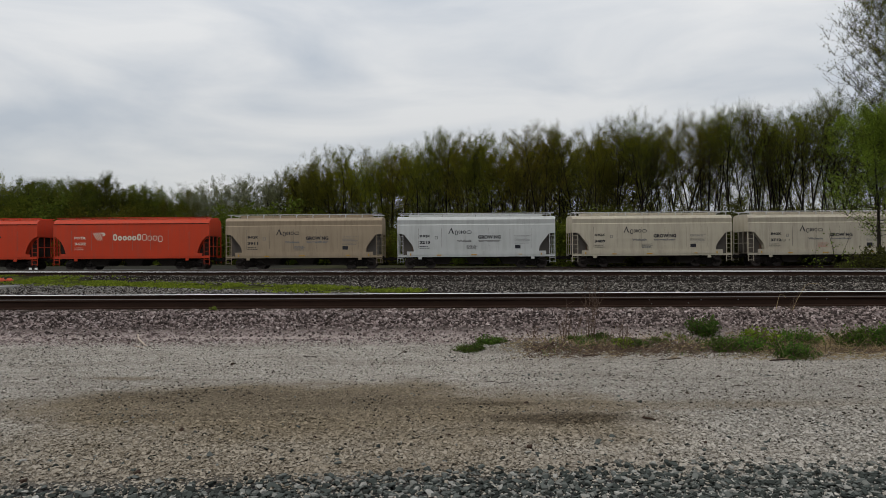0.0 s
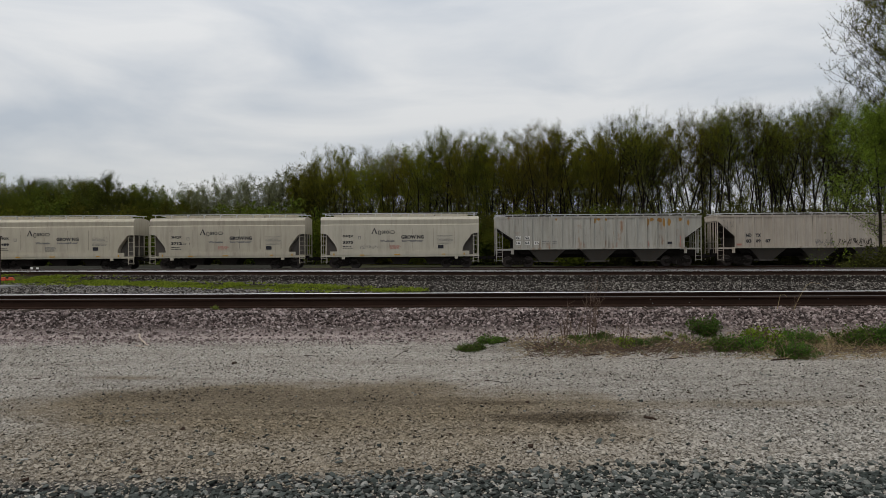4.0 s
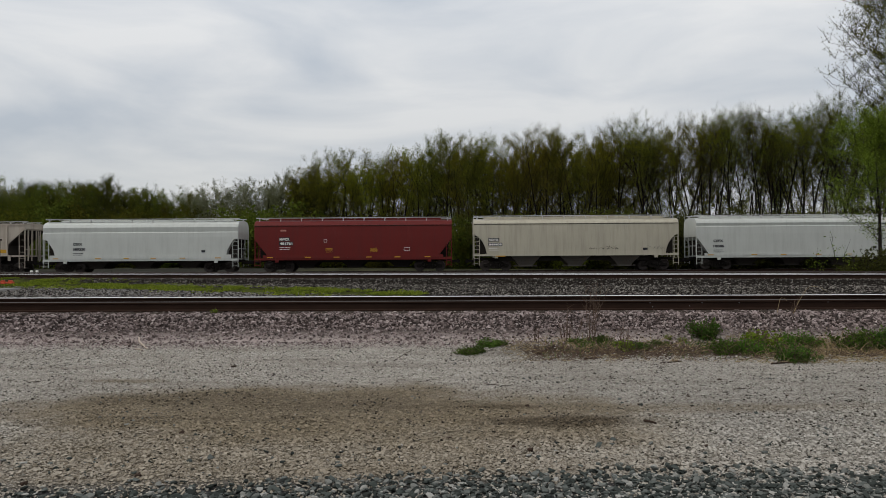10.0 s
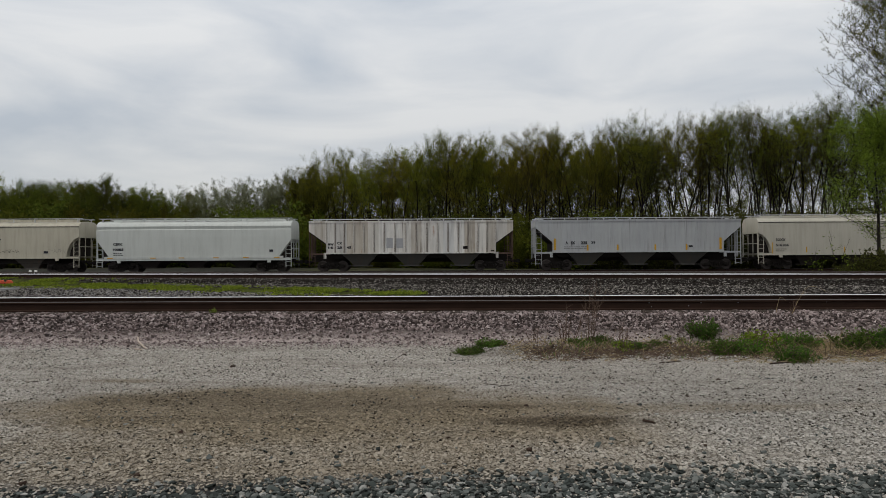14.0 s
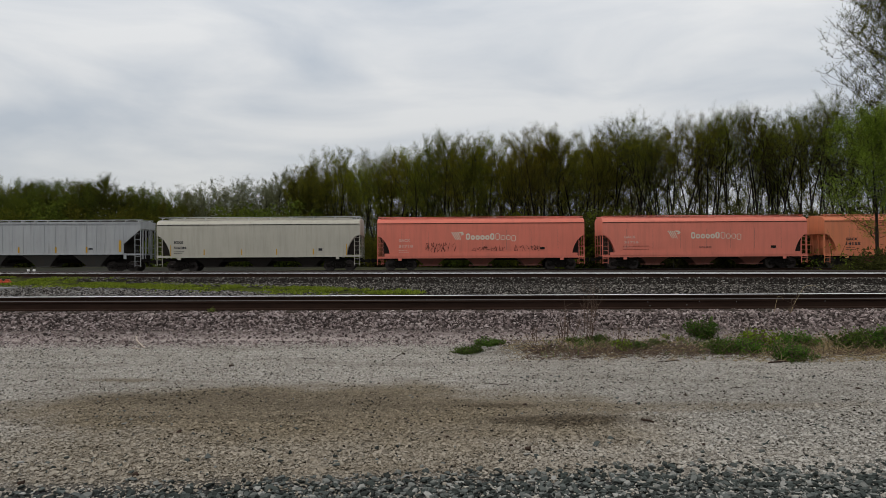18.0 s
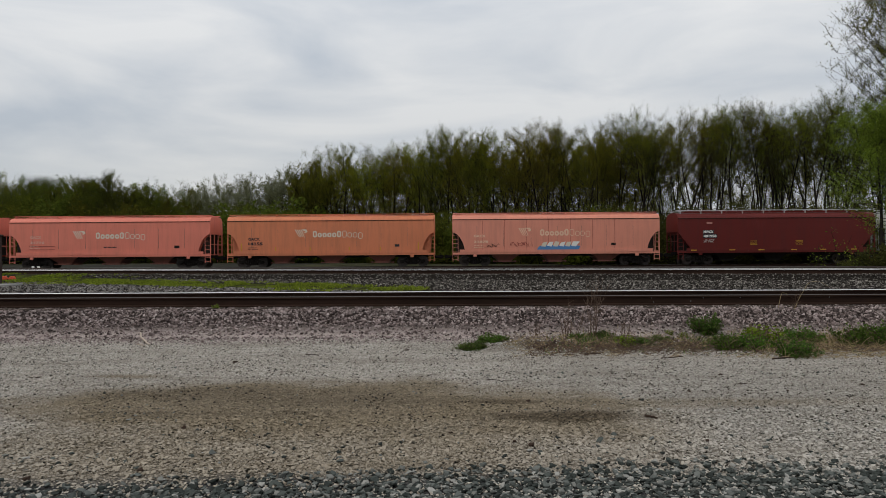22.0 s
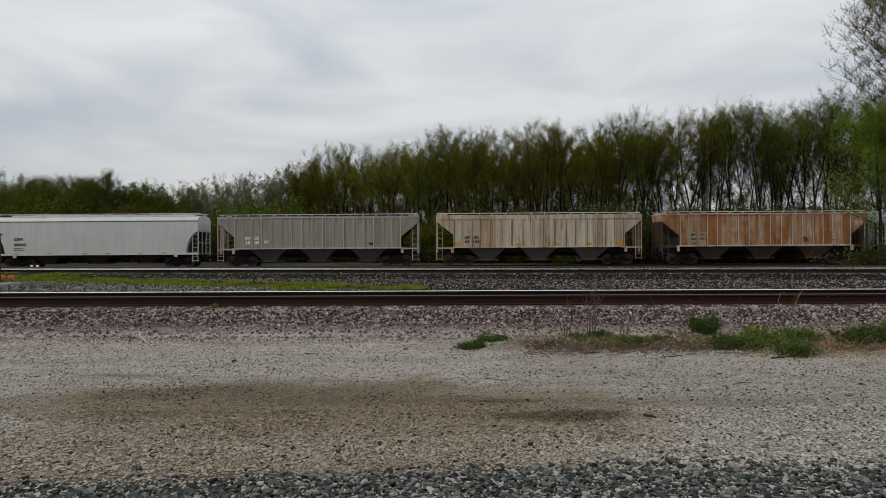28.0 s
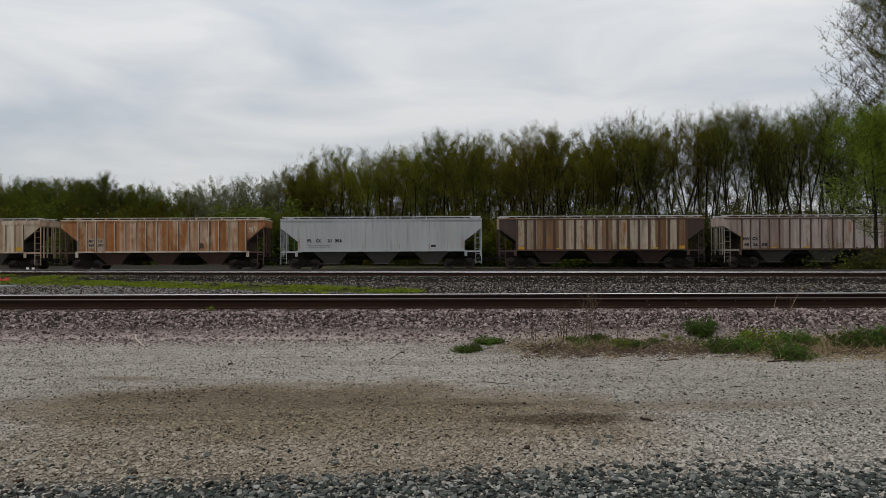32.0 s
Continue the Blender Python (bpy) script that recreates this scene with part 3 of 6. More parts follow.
def railway(name, label, at, slope, x0, x1, top, tie_x0, tie_x1, tie_up=0.0):
    """A track: two rails with worn heads, and timber ties."""
    thing = tagged(new(name), label, "railway track", "railway tracks", kind="structure")
    turn = math.degrees(math.atan(slope))
    thing.matrix_basis = pose(0, at(0), 0, 0, 0, turn)
    for side in (-0.755, 0.755):
        bm = bmesh.new()
        prof = rail_profile(top)
        a = [bm.verts.new((x0, side + y, z)) for y, z in prof]
        b = [bm.verts.new((x1, side + y, z)) for y, z in prof]
        for i in range(len(prof)):
            j = (i + 1) % len(prof)
            bm.faces.new((a[i], a[j], b[j], b[i]))
        bm.faces.new(a)
        bm.faces.new(b[::-1])
        rail = part("rail", bm, M_RAIL, thing)
        bm = bmesh.new()
        cap = ((-0.037, top - 0.0105), (-0.026, top - 0.002), (-0.01, top), (0.01, top), (0.026, top - 0.002), (0.037, top - 0.0105))
        a = [bm.verts.new((x0, side + y, z)) for y, z in cap]
        b = [bm.verts.new((x1, side + y, z)) for y, z in cap]
        for i in range(6):
            bm.faces.new((a[i], a[(i + 1) % 6], b[(i + 1) % 6], b[i]))
        part("rail_head", bm, M_HEAD_DULL if name in ("third_track", "train_track") or (name, side > 0) in (("near_track", False),) else M_HEAD, rail, "polished running surface of the rail")
    rnd = random.Random(len(name))
    ties = []
    for k in range(3):
        bm = box(bmesh.new(), -0.115, 0.115, -1.3, 1.3, -0.18, 0.0, 0.012)
        for v in bm.verts:
            v.co.y += 0.03 * math.sin(7 * v.co.x + k)
        ties.append(mesh_of("tie", bm, M_TIE))
    n = int((tie_x1 - tie_x0) / 0.51)
    for i in range(n):
        x = tie_x0 + 0.51 * i
        part("tie", ties[i % 3], None, thing, m=pose(x + rnd.uniform(-0.02, 0.02), rnd.uniform(-0.04, 0.04), top - 0.187 + tie_up, 0, 0, rnd.uniform(-1, 1)))
    return thing


railway("near_track", "near railway track with rusty rails on pinkish ballast", mid1, SLOPE1, -60, 60, 0.585, -14, 14)
railway("second_track", "empty railway track on dark ballast behind the near one", mid2, SLOPE2, -80, 70, 0.58, -38, 26)
railway("third_track", "empty railway track beside the second one", lambda x: mid2(x) + 3.55, SLOPE2, -80, 70, 0.58, -40, 28)
railway("train_track", "railway track carrying the freight train", mid_train, SLOPE_T, -520, 520, 0.08, -45, 45)
RAIL_Z = 0.08

# ---- freight cars ----
M_SEAM = plain("dirty_seam", (0.16, 0.14, 0.12), 0.8, 0, 0.3)
# bay paint: grime, plus the shade under the car as a darker tone
P_BAY_LIGHT = car_paint("grimy_shaded_bay_paint", (0.13, 0.116, 0.1), grime=0.6, rust=0.3)
PX = 20.4          # picture units of the consist's plan for one metre
SPEED = 265.22 / PX
CARS = []


def along(u):
    """Metres along the train's track of a place in the consist at the start."""
    return (u - 784.0) / PX


def car_pose(x):
    return pose(x, mid_train(x), RAIL_Z, 0, 0, math.degrees(math.atan(SLOPE_T)))


def wheelset_mesh():
    bm = bmesh.new()
    prof = [(0.70, 0.11), (0.70, 0.485), (0.735, 0.485), (0.745, 0.46), (0.84, 0.452), (0.84, 0.39), (0.80, 0.36), (0.79, 0.2), (0.83, 0.14), (0.83, 0.1)]
    for sign in (-1, 1):
        rings = []
        for j in range(20):
            a = 2 * math.pi * j / 20
            rings.append([bm.verts.new((r * math.cos(a), sign * y, r * math.sin(a))) for y, r in prof])
        for a, b in zip(rings, rings[1:] + rings[:1]):
            for i in range(len(prof) - 1):
                bm.faces.new((a[i], a[i + 1], b[i + 1], b[i]))
    tube(bm, [(0, -1.02, 0), (0, 1.02, 0)], 0.085, sides=10)
    return mesh_of("wheelset", bm, M_WHEEL)


def side_frame_mesh():
    """Cast side frame of a three-piece truck, with its window and spring nest."""
    bm = bmesh.new()
    top = [(-1.1, 0.56), (-0.75, 0.62), (-0.45, 0.82), (0.45, 0.82), (0.75, 0.62), (1.1, 0.56), (1.1, 0.40), (0.72, 0.42), (0.42, 0.64), (-0.42, 0.64), (-0.72, 0.42), (-1.1, 0.40)]
    prism(bm, top, -0.07, 0.07)
    prism(bm, [(-0.72, 0.47), (-0.35, 0.19), (0.35, 0.19), (0.72, 0.47), (0.62, 0.53), (0.3, 0.31), (-0.3, 0.31), (-0.62, 0.53)], -0.07, 0.07)
    for x in (-0.38, 0.38):
        box(bm, x - 0.06, x + 0.06, -0.07, 0.07, 0.28, 0.68)
    for x in (-0.9, 0.9):
        box(bm, x - 0.17, x + 0.17, -0.12, 0.10, 0.34, 0.60, 0.03)
    for x in (-0.2, 0.0, 0.2):
        tube(bm, [(x, 0, 0.3), (x, 0, 0.55)], 0.085, sides=8)
    return mesh_of("side_frame", bm, M_TRUCK)


def ladder_mesh(z0, z1, width, rungs, r=0.022, material=None):
    bm = bmesh.new()
    for x in (0, width):
        box(bm, x - r, x + r, -r, r, z0, z1)
    for i in range(rungs):
        z = z0 + (z1 - z0) * (i + 0.35) / rungs
        box(bm, 0, width, -0.014, 0.014, z - 0.014, z + 0.014)
    return mesh_of("ladder", bm, material)


WHEELS, FRAME_ME = wheelset_mesh(), side_frame_mesh()
BOLSTER = mesh_of("bolster", box(box(bmesh.new(), -0.22, 0.22, -1.1, 1.1, 0.45, 0.72, 0.03), -0.35, 0.35, -0.3, 0.3, 0.7, 0.95, 0.03), M_TRUCK)
_bm = box(bmesh.new(), -0.12, 0.45, -0.11, 0.11, 0.72, 0.95, 0.03)
prism(_bm, [(0.4, 0.70), (0.62, 0.66), (0.70, 0.78), (0.70, 0.95), (0.55, 1.02), (0.4, 0.98)], -0.14, 0.14)
tube(_bm, [(0.05, -0.25, 0.9), (0.2, -0.28, 0.62), (0.42, -0.26, 0.45), (0.62, -0.2, 0.5)], 0.028, sides=6)
COUPLER = mesh_of("coupler", _bm, M_TRUCK)
FONT_CACHE = {}


def text_mesh(body, width, tall, material, squash=True):
    key = (body, round(width, 2), round(tall, 2), material.name)
    if key not in FONT_CACHE:
        cu = bpy.data.curves.new("text", "FONT")
        cu.body, cu.extrude, cu.resolution_u, cu.offset = body, 0.0, 2, 0.042
        ob = new("text", cu)
        me = bpy.data.meshes.new_from_object(ob)
        bpy.data.objects.remove(ob)
        bpy.data.curves.remove(cu)
        co = np.empty(len(me.vertices) * 3)
        me.vertices.foreach_get("co", co)
        co = co.reshape(-1, 3)
        lo, hi = co.min(0), co.max(0)
        flat = np.zeros_like(co)
        flat[:, 0] = (co[:, 0] - lo[0]) / (hi[0] - lo[0]) * width
        flat[:, 2] = (co[:, 1] - lo[1]) / (hi[1] - lo[1]) * tall
        me.vertices.foreach_set("co", flat.ravel())
        me.materials.clear()
        me.materials.append(material)
        me.update()
        FONT_CACHE[key] = me
    return FONT_CACHE[key]


def write(car, body, x0, x1, z0, z1, material, name="lettering", y=-1.636):
    """Painted letters on the side: body text between x0 and x1, z0 and z1 in the car's space."""
    part(name, text_mesh(body, x1 - x0, z1 - z0, material), None, car, m=pose(x0, y, z0))


def post_places(half, cut_l=1.5, ribs=18):
    """Where a ribbed car's side posts stand: a little closer towards the ends."""
    run = half - cut_l - 0.03
    return [run * u * (1 + 0.08 * (1 - u * u)) for u in (2 * i / (ribs - 1) - 1 for i in range(ribs))]


def bay_of(half, x0, x1):
    """Shifts a lettering between two side posts."""
    posts = post_places(half)
    mid = min(((a + b) / 2 for a, b in zip(posts, posts[1:])), key=lambda m: abs(m - (x0 + x1) / 2))
    return mid - (x1 - x0) / 2, mid + (x1 - x0) / 2


def bars(car, boxes, material, name="marking", y=-1.634, label=""):
    """Painted bars on the side, each (x0, x1, z0, z1), as one marking."""
    if name in ("reflector", "stripe", "seam", "paint_patch", "notice", "wordmark", "stencil", "stencil_panel", "stencil_box"):
        for x0, x1, z0, z1 in boxes:
            part(name, box(bmesh.new(), x0, x1, y - 0.002, y + 0.002, z0, z1), material, car, label)
        return
    bm = bmesh.new()
    for x0, x1, z0, z1 in boxes:
        box(bm, x0, x1, y - 0.002, y + 0.002, z0, z1)
    tagged(part(name, bm, material, car, label), kind="stuff" if name == "small_print" else "")


def hollow(car, x0, x1, z0, z1, t, material, name="wordmark", y=-1.64):
    """A painted frame with cut corners."""
    def ring(d, k):
        k = min(k, (x1 - x0 - 2 * d) / 3)
        return [bm.verts.new((x, y, z)) for x, z in ((x0 + d + k, z0 + d), (x1 - d - k, z0 + d), (x1 - d, z0 + d + k), (x1 - d, z1 - d - k), (x1 - d - k, z1 - d), (x0 + d + k, z1 - d), (x0 + d, z1 - d - k), (x0 + d, z0 + d + k))]
    bm = bmesh.new()
    a, b = ring(0.0, 0.1), ring(t, 0.05)
    for i in range(8):
        bm.faces.new((a[i], a[(i + 1) % 8], b[(i + 1) % 8], b[i]))
    part(name, bm, material, car)


def small_print(x0, x1, z_top, rows, step, seed, tall=0.035):
    rnd = random.Random(seed)
    out = []
    for i in range(rows):
        x = x0
        end = x1 - rnd.uniform(0, 0.25) * (x1 - x0)
        while x < end:
            w = rnd.uniform(0.06, 0.22)
            out.append((x, min(end, x + w), z_top - i * step - tall, z_top - i * step))
            x += w + 0.04
    return out


def scrawl(car, x0, x1, z0, z1, material, seed, r=0.012):
    """A sprayed scribble."""
    rnd = random.Random(seed)
    bm = bmesh.new()
    x = x0
    while x < x1:
        w = rnd.uniform(0.15, 0.4)
        pts = [(x + rnd.uniform(-0.1, w), -1.637, rnd.uniform(z0, z1)) for _ in range(rnd.randint(3, 6))]
        for a, b in zip(pts, pts[1:]):
            d = Vector(b) - Vector(a)
            if d.length > 0.05:
                tube(bm, [a, b], r, sides=3, cap=False)
        x += w * 0.8
    for v in bm.verts:
        v.co.y = -1.637 + (v.co.y + 1.637) * 0.2
    part("graffiti", bm, material, car, "sprayed graffiti scribble")


def running_gear(car, half, inset, gear):
    """Two trucks with turning wheelsets, and couplers."""
    for end in (-1, 1):
        truck = new("truck")
        truck.parent = car
        truck.matrix_basis = pose(end * (half - inset), 0, 0)
        for s in (-1, 1):
            part("side_frame", FRAME_ME, None, truck, m=pose(0, s * 1.0, 0))
        part("bolster", BOLSTER, None, truck)
        for dx in (-0.89, 0.89):
            gear.append((part("wheelset", WHEELS, None, truck, m=pose(dx, 0, 0.457)), dx))
        part("coupler", COUPLER, None, car, m=pose(end * (half + 0.02), 0, 0, 0, 0, 0 if end > 0 else 180))


def bay_mesh(top_w, low_w, z_top, z_low, material):
    bm = bmesh.new()
    rings = []
    for z, w, d in ((z_top, top_w / 2, 1.42), (z_low + 0.22, low_w / 2 + 0.08, 1.0), (z_low + 0.12, low_w / 2, 0.95), (z_low, low_w / 2, 0.95)):
        rings.append([bm.verts.new(p) for p in ((-w, -d, z), (w, -d, z), (w, d, z), (-w, d, z))])
    for a, b in zip(rings, rings[1:]):
        for j in range(4):
            bm.faces.new((a[j], a[(j + 1) % 4], b[(j + 1) % 4], b[j]))
    bm.faces.new(rings[0])
    bm.faces.new(rings[-1])
    box(bm, -low_w / 2 - 0.35, low_w / 2 + 0.35, -0.8, -0.7, z_low + 0.02, z_low + 0.1)
    for x in (-low_w / 2 - 0.35, low_w / 2 + 0.35):
        box(bm, x - 0.05, x + 0.05, -0.9, -0.35, z_low, z_low + 0.12)
    return mesh_of("hopper_bay", bm, material)


def roof_gear(car, half, z, material, z_roof, ticks, light=None):
    """Running board on brackets along the roof, and the hatch covers under it."""
    for s in (-1, 1):
        part("running_board", box(bmesh.new(), -half + 0.05, half - 0.05, s * 1.02 - 0.2, s * 1.02 + 0.2, z - 0.045, z), light or M_GALV, car)
    bm = bmesh.new()
    prism(bm, [(-0.03, z - 0.05), (0.03, z - 0.05), (0.03, z_roof - 0.2), (-0.03, z_roof - 0.2)], -1.2, -1.1)
    prism(bm, [(-0.03, z - 0.046), (0.03, z - 0.046), (0.03, z - 0.09), (-0.03, z - 0.09)], -1.3, -0.8)
    me = mesh_of("board_bracket", bm, light or M_GALV)
    for i in range(ticks):
        x = -half + 0.35 + (2 * half - 0.7) * i / (ticks - 1)
        part("board_bracket", me, None, car, m=pose(x, 0, 0))
        part("board_bracket", me, None, car, m=pose(x, 0, 0, 0, 0, 180))
    k = max(4, int(half * 2 / 4.0))
    for i in range(k):
        x0 = -half + 0.9 + (2 * half - 1.8) * i / k
        part("hatch", box(bmesh.new(), x0 + 0.04, x0 + (2 * half - 1.8) / k - 0.04, -0.36, 0.36, z_roof - 0.02, max(z - 0.06, z_roof + 0.02), 0.02), material, car)


def end_rails(car, half, width, z_low, z_high, material, rungs=6, lad=0.45, y=-1.50):
    """Corner ladders at the four corners, and the end frame between them."""
    me = ladder_mesh(z_low, z_high, lad, rungs, material=material)
    low = ladder_mesh(0.45, z_low, lad, 2, material=material)
    for end in (-1, 1):
        for s in (-1, 1):
            x = end * (half - 0.02) if end < 0 else half - 0.02 - lad
            part("ladder", me, None, car, m=pose(x, s * abs(y), 0))
            part("step", low, None, car, m=pose(x, s * abs(y), 0))
        bm = bmesh.new()
        for yy in (-1.45, -0.5, 0.5, 1.45):
            box(bm, end * (half - 0.03) - 0.03, end * (half - 0.03) + 0.03, yy - 0.03, yy + 0.03, 1.1, z_high + 0.4)
        box(bm, end * (half - 0.03) - 0.02, end * (half - 0.03) + 0.02, -1.45, 1.45, z_low + 0.9, z_low + 0.96)
        part("end_frame", bm, material, car)


def curved_car(u0, u1, paint, label, seam=4.08, band=0.0, under=None, roof_light=None, sill=(1.02, 1.45), cut=(1.12, 2.95), trim=None, group="cars of the freight train", ticks=10, rnd_cut=True, bays=3, bay_paint=None, seams=0, board=4.73):
    """A covered hopper with smooth, bowed sides and rounded end cut-outs."""
    half = (u1 - u0) / PX / 2
    car = tagged(new("hopper_car"), label, "train car", group)
    under = under or M_UNDER
    trim = trim or paint
    top = 4.55
    side = [(1.585, 1.0), (1.61, 1.7), (1.625, 2.4), (1.625, 3.1), (1.61, seam - band - 0.06)]
    if band:
        side += [(1.59, seam - band - 0.03), (1.545, seam - band), (1.60, seam)]
    else:
        side += [(1.60, seam - 0.05), (1.645, seam - 0.04), (1.645, seam), (1.57, seam + 0.02)]
    side += [(1.47, seam + (top - seam) * 0.42), (1.25, seam + (top - seam) * 0.7), (0.85, top - 0.05), (0.0, top)]

    def wide(z):
        for (a, za), (b, zb) in zip(side, side[1:]):
            if z <= zb:
                return a + (b - a) * (z - za) / max(1e-6, zb - za)
        return 0.0

    cut_l, cut_z = cut
    floor_z = sill[0] + 0.1
    xs = [-half]
    for i in range(1, 11):
        xs.append(-half + cut_l * i / 10)
    m = 14
    inner = [-half + cut_l + (2 * half - 2 * cut_l) * i / m for i in range(1, m)]
    xs = xs + inner + [-x for x in reversed(xs)]
    zs_fixed = [z for _, z in side[1:]]
    bm = bmesh.new()
    cols = []
    for x in xs:
        d = min(half - abs(x), cut_l) / cut_l
        if rnd_cut:
            z_low = floor_z + (cut_z - floor_z) * (blend(d, (0.0, 1.0), (0.36, 0.98), (0.88, 0.46), (0.98, 0.18), (1.0, 0.0)) if band else max(0.0, 1 - d ** 1.9) ** (1 / 1.5))
        else:
            z_low = cut_z - (cut_z - floor_z) * d
        col = [(wide(z_low), z_low)]
        for w, z in side[1:]:
            col.append((w, z) if z > z_low + 0.02 else (wide(z_low), z_low + 0.004 * len(col)))
        cols.append([[bm.verts.new((x, s * w, z)) for w, z in col[:-1]] for s in (-1, 1)] + [bm.verts.new((x, 0, col[-1][1]))])
    for a, b in zip(cols, cols[1:]):
        for s in (0, 1):
            for i in range(len(a[s]) - 1):
                bm.faces.new((a[s][i], a[s][i + 1], b[s][i + 1], b[s][i]))
            bm.faces.new((a[s][-1], a[2], b[2], b[s][-1]))
        bm.faces.new((a[0][0], b[0][0], b[1][0], a[1][0]))
    for c in (cols[0], cols[-1]):
        bm.faces.new(c[0] + [c[2]] + c[1][::-1])
    part("body", bm, paint, car)
    # recessed end sheets seen in the cut-outs; dark by default, the shade inside is in the colour
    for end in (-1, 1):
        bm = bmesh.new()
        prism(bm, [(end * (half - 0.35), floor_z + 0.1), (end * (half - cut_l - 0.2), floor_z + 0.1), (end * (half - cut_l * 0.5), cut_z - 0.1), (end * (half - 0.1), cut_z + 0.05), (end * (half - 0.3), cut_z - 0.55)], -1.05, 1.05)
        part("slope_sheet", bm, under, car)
    for s in (-1, 1):
        bm = box(bmesh.new(), -half, half, s * 1.56 - 0.06, s * 1.56 + 0.06, sill[0], sill[0] + 0.16)
        if sill[1] - sill[0] > 0.25:
            box(bm, -half + cut_l * 0.55, half - cut_l * 0.55, s * 1.63 - 0.025, s * 1.63 + 0.025, sill[0] + 0.161, sill[1])
        part("side_sill", bm, trim, car)
        for end in (-1, 1):
            part("jacking_pad", box(bmesh.new(), end * (half - 1.95) - 0.14, end * (half - 1.95) + 0.14, s * 1.58 - 0.05, s * 1.58 + 0.05, sill[0] - 0.2, sill[0] - 0.004, 0.01), trim, car)
    # dark strip added as the shadow line below the roof lip
    if not band:
        part("lip_shade_strip", box(bmesh.new(), -half + 0.02, half - 0.02, -1.634, -1.6, seam - 0.085, seam - 0.042), M_UNDER, car)
    seam_me = mesh_of("panel_seam", box(bmesh.new(), -0.008, 0.008, -1.632, -1.61, 1.75, 3.45), M_SEAM)
    for i in range(1, seams + 1):
        part("panel_seam", seam_me, None, car, m=pose(-half + 2 * half * i / (seams + 1) + 0.13 * math.sin(5 * i), 0, 0))
    part("centre_sill", box(bmesh.new(), -half, half, -0.35, 0.35, 0.86, 1.1, 0.02), M_TRUCK, car)
    # bays and floor sheet: the shade below the body is in their colours
    span = (2 * half - 4.8)
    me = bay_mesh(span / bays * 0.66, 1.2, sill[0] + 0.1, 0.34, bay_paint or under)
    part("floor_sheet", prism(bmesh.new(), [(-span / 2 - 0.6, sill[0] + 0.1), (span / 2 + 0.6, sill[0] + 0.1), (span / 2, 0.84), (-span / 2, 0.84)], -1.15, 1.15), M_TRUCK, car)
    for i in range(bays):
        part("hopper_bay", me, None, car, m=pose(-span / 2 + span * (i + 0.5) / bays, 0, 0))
    roof_gear(car, half, board, trim, top - 0.1, ticks, roof_light)
    end_rails(car, half, 3.1, sill[0] + 0.1, cut_z, trim, 5, 0.46, -1.575)
    gear = []
    running_gear(car, half, 1.95, gear)
    x = along((u0 + u1) / 2)
    CARS.append((car, x, gear))
    return car, half


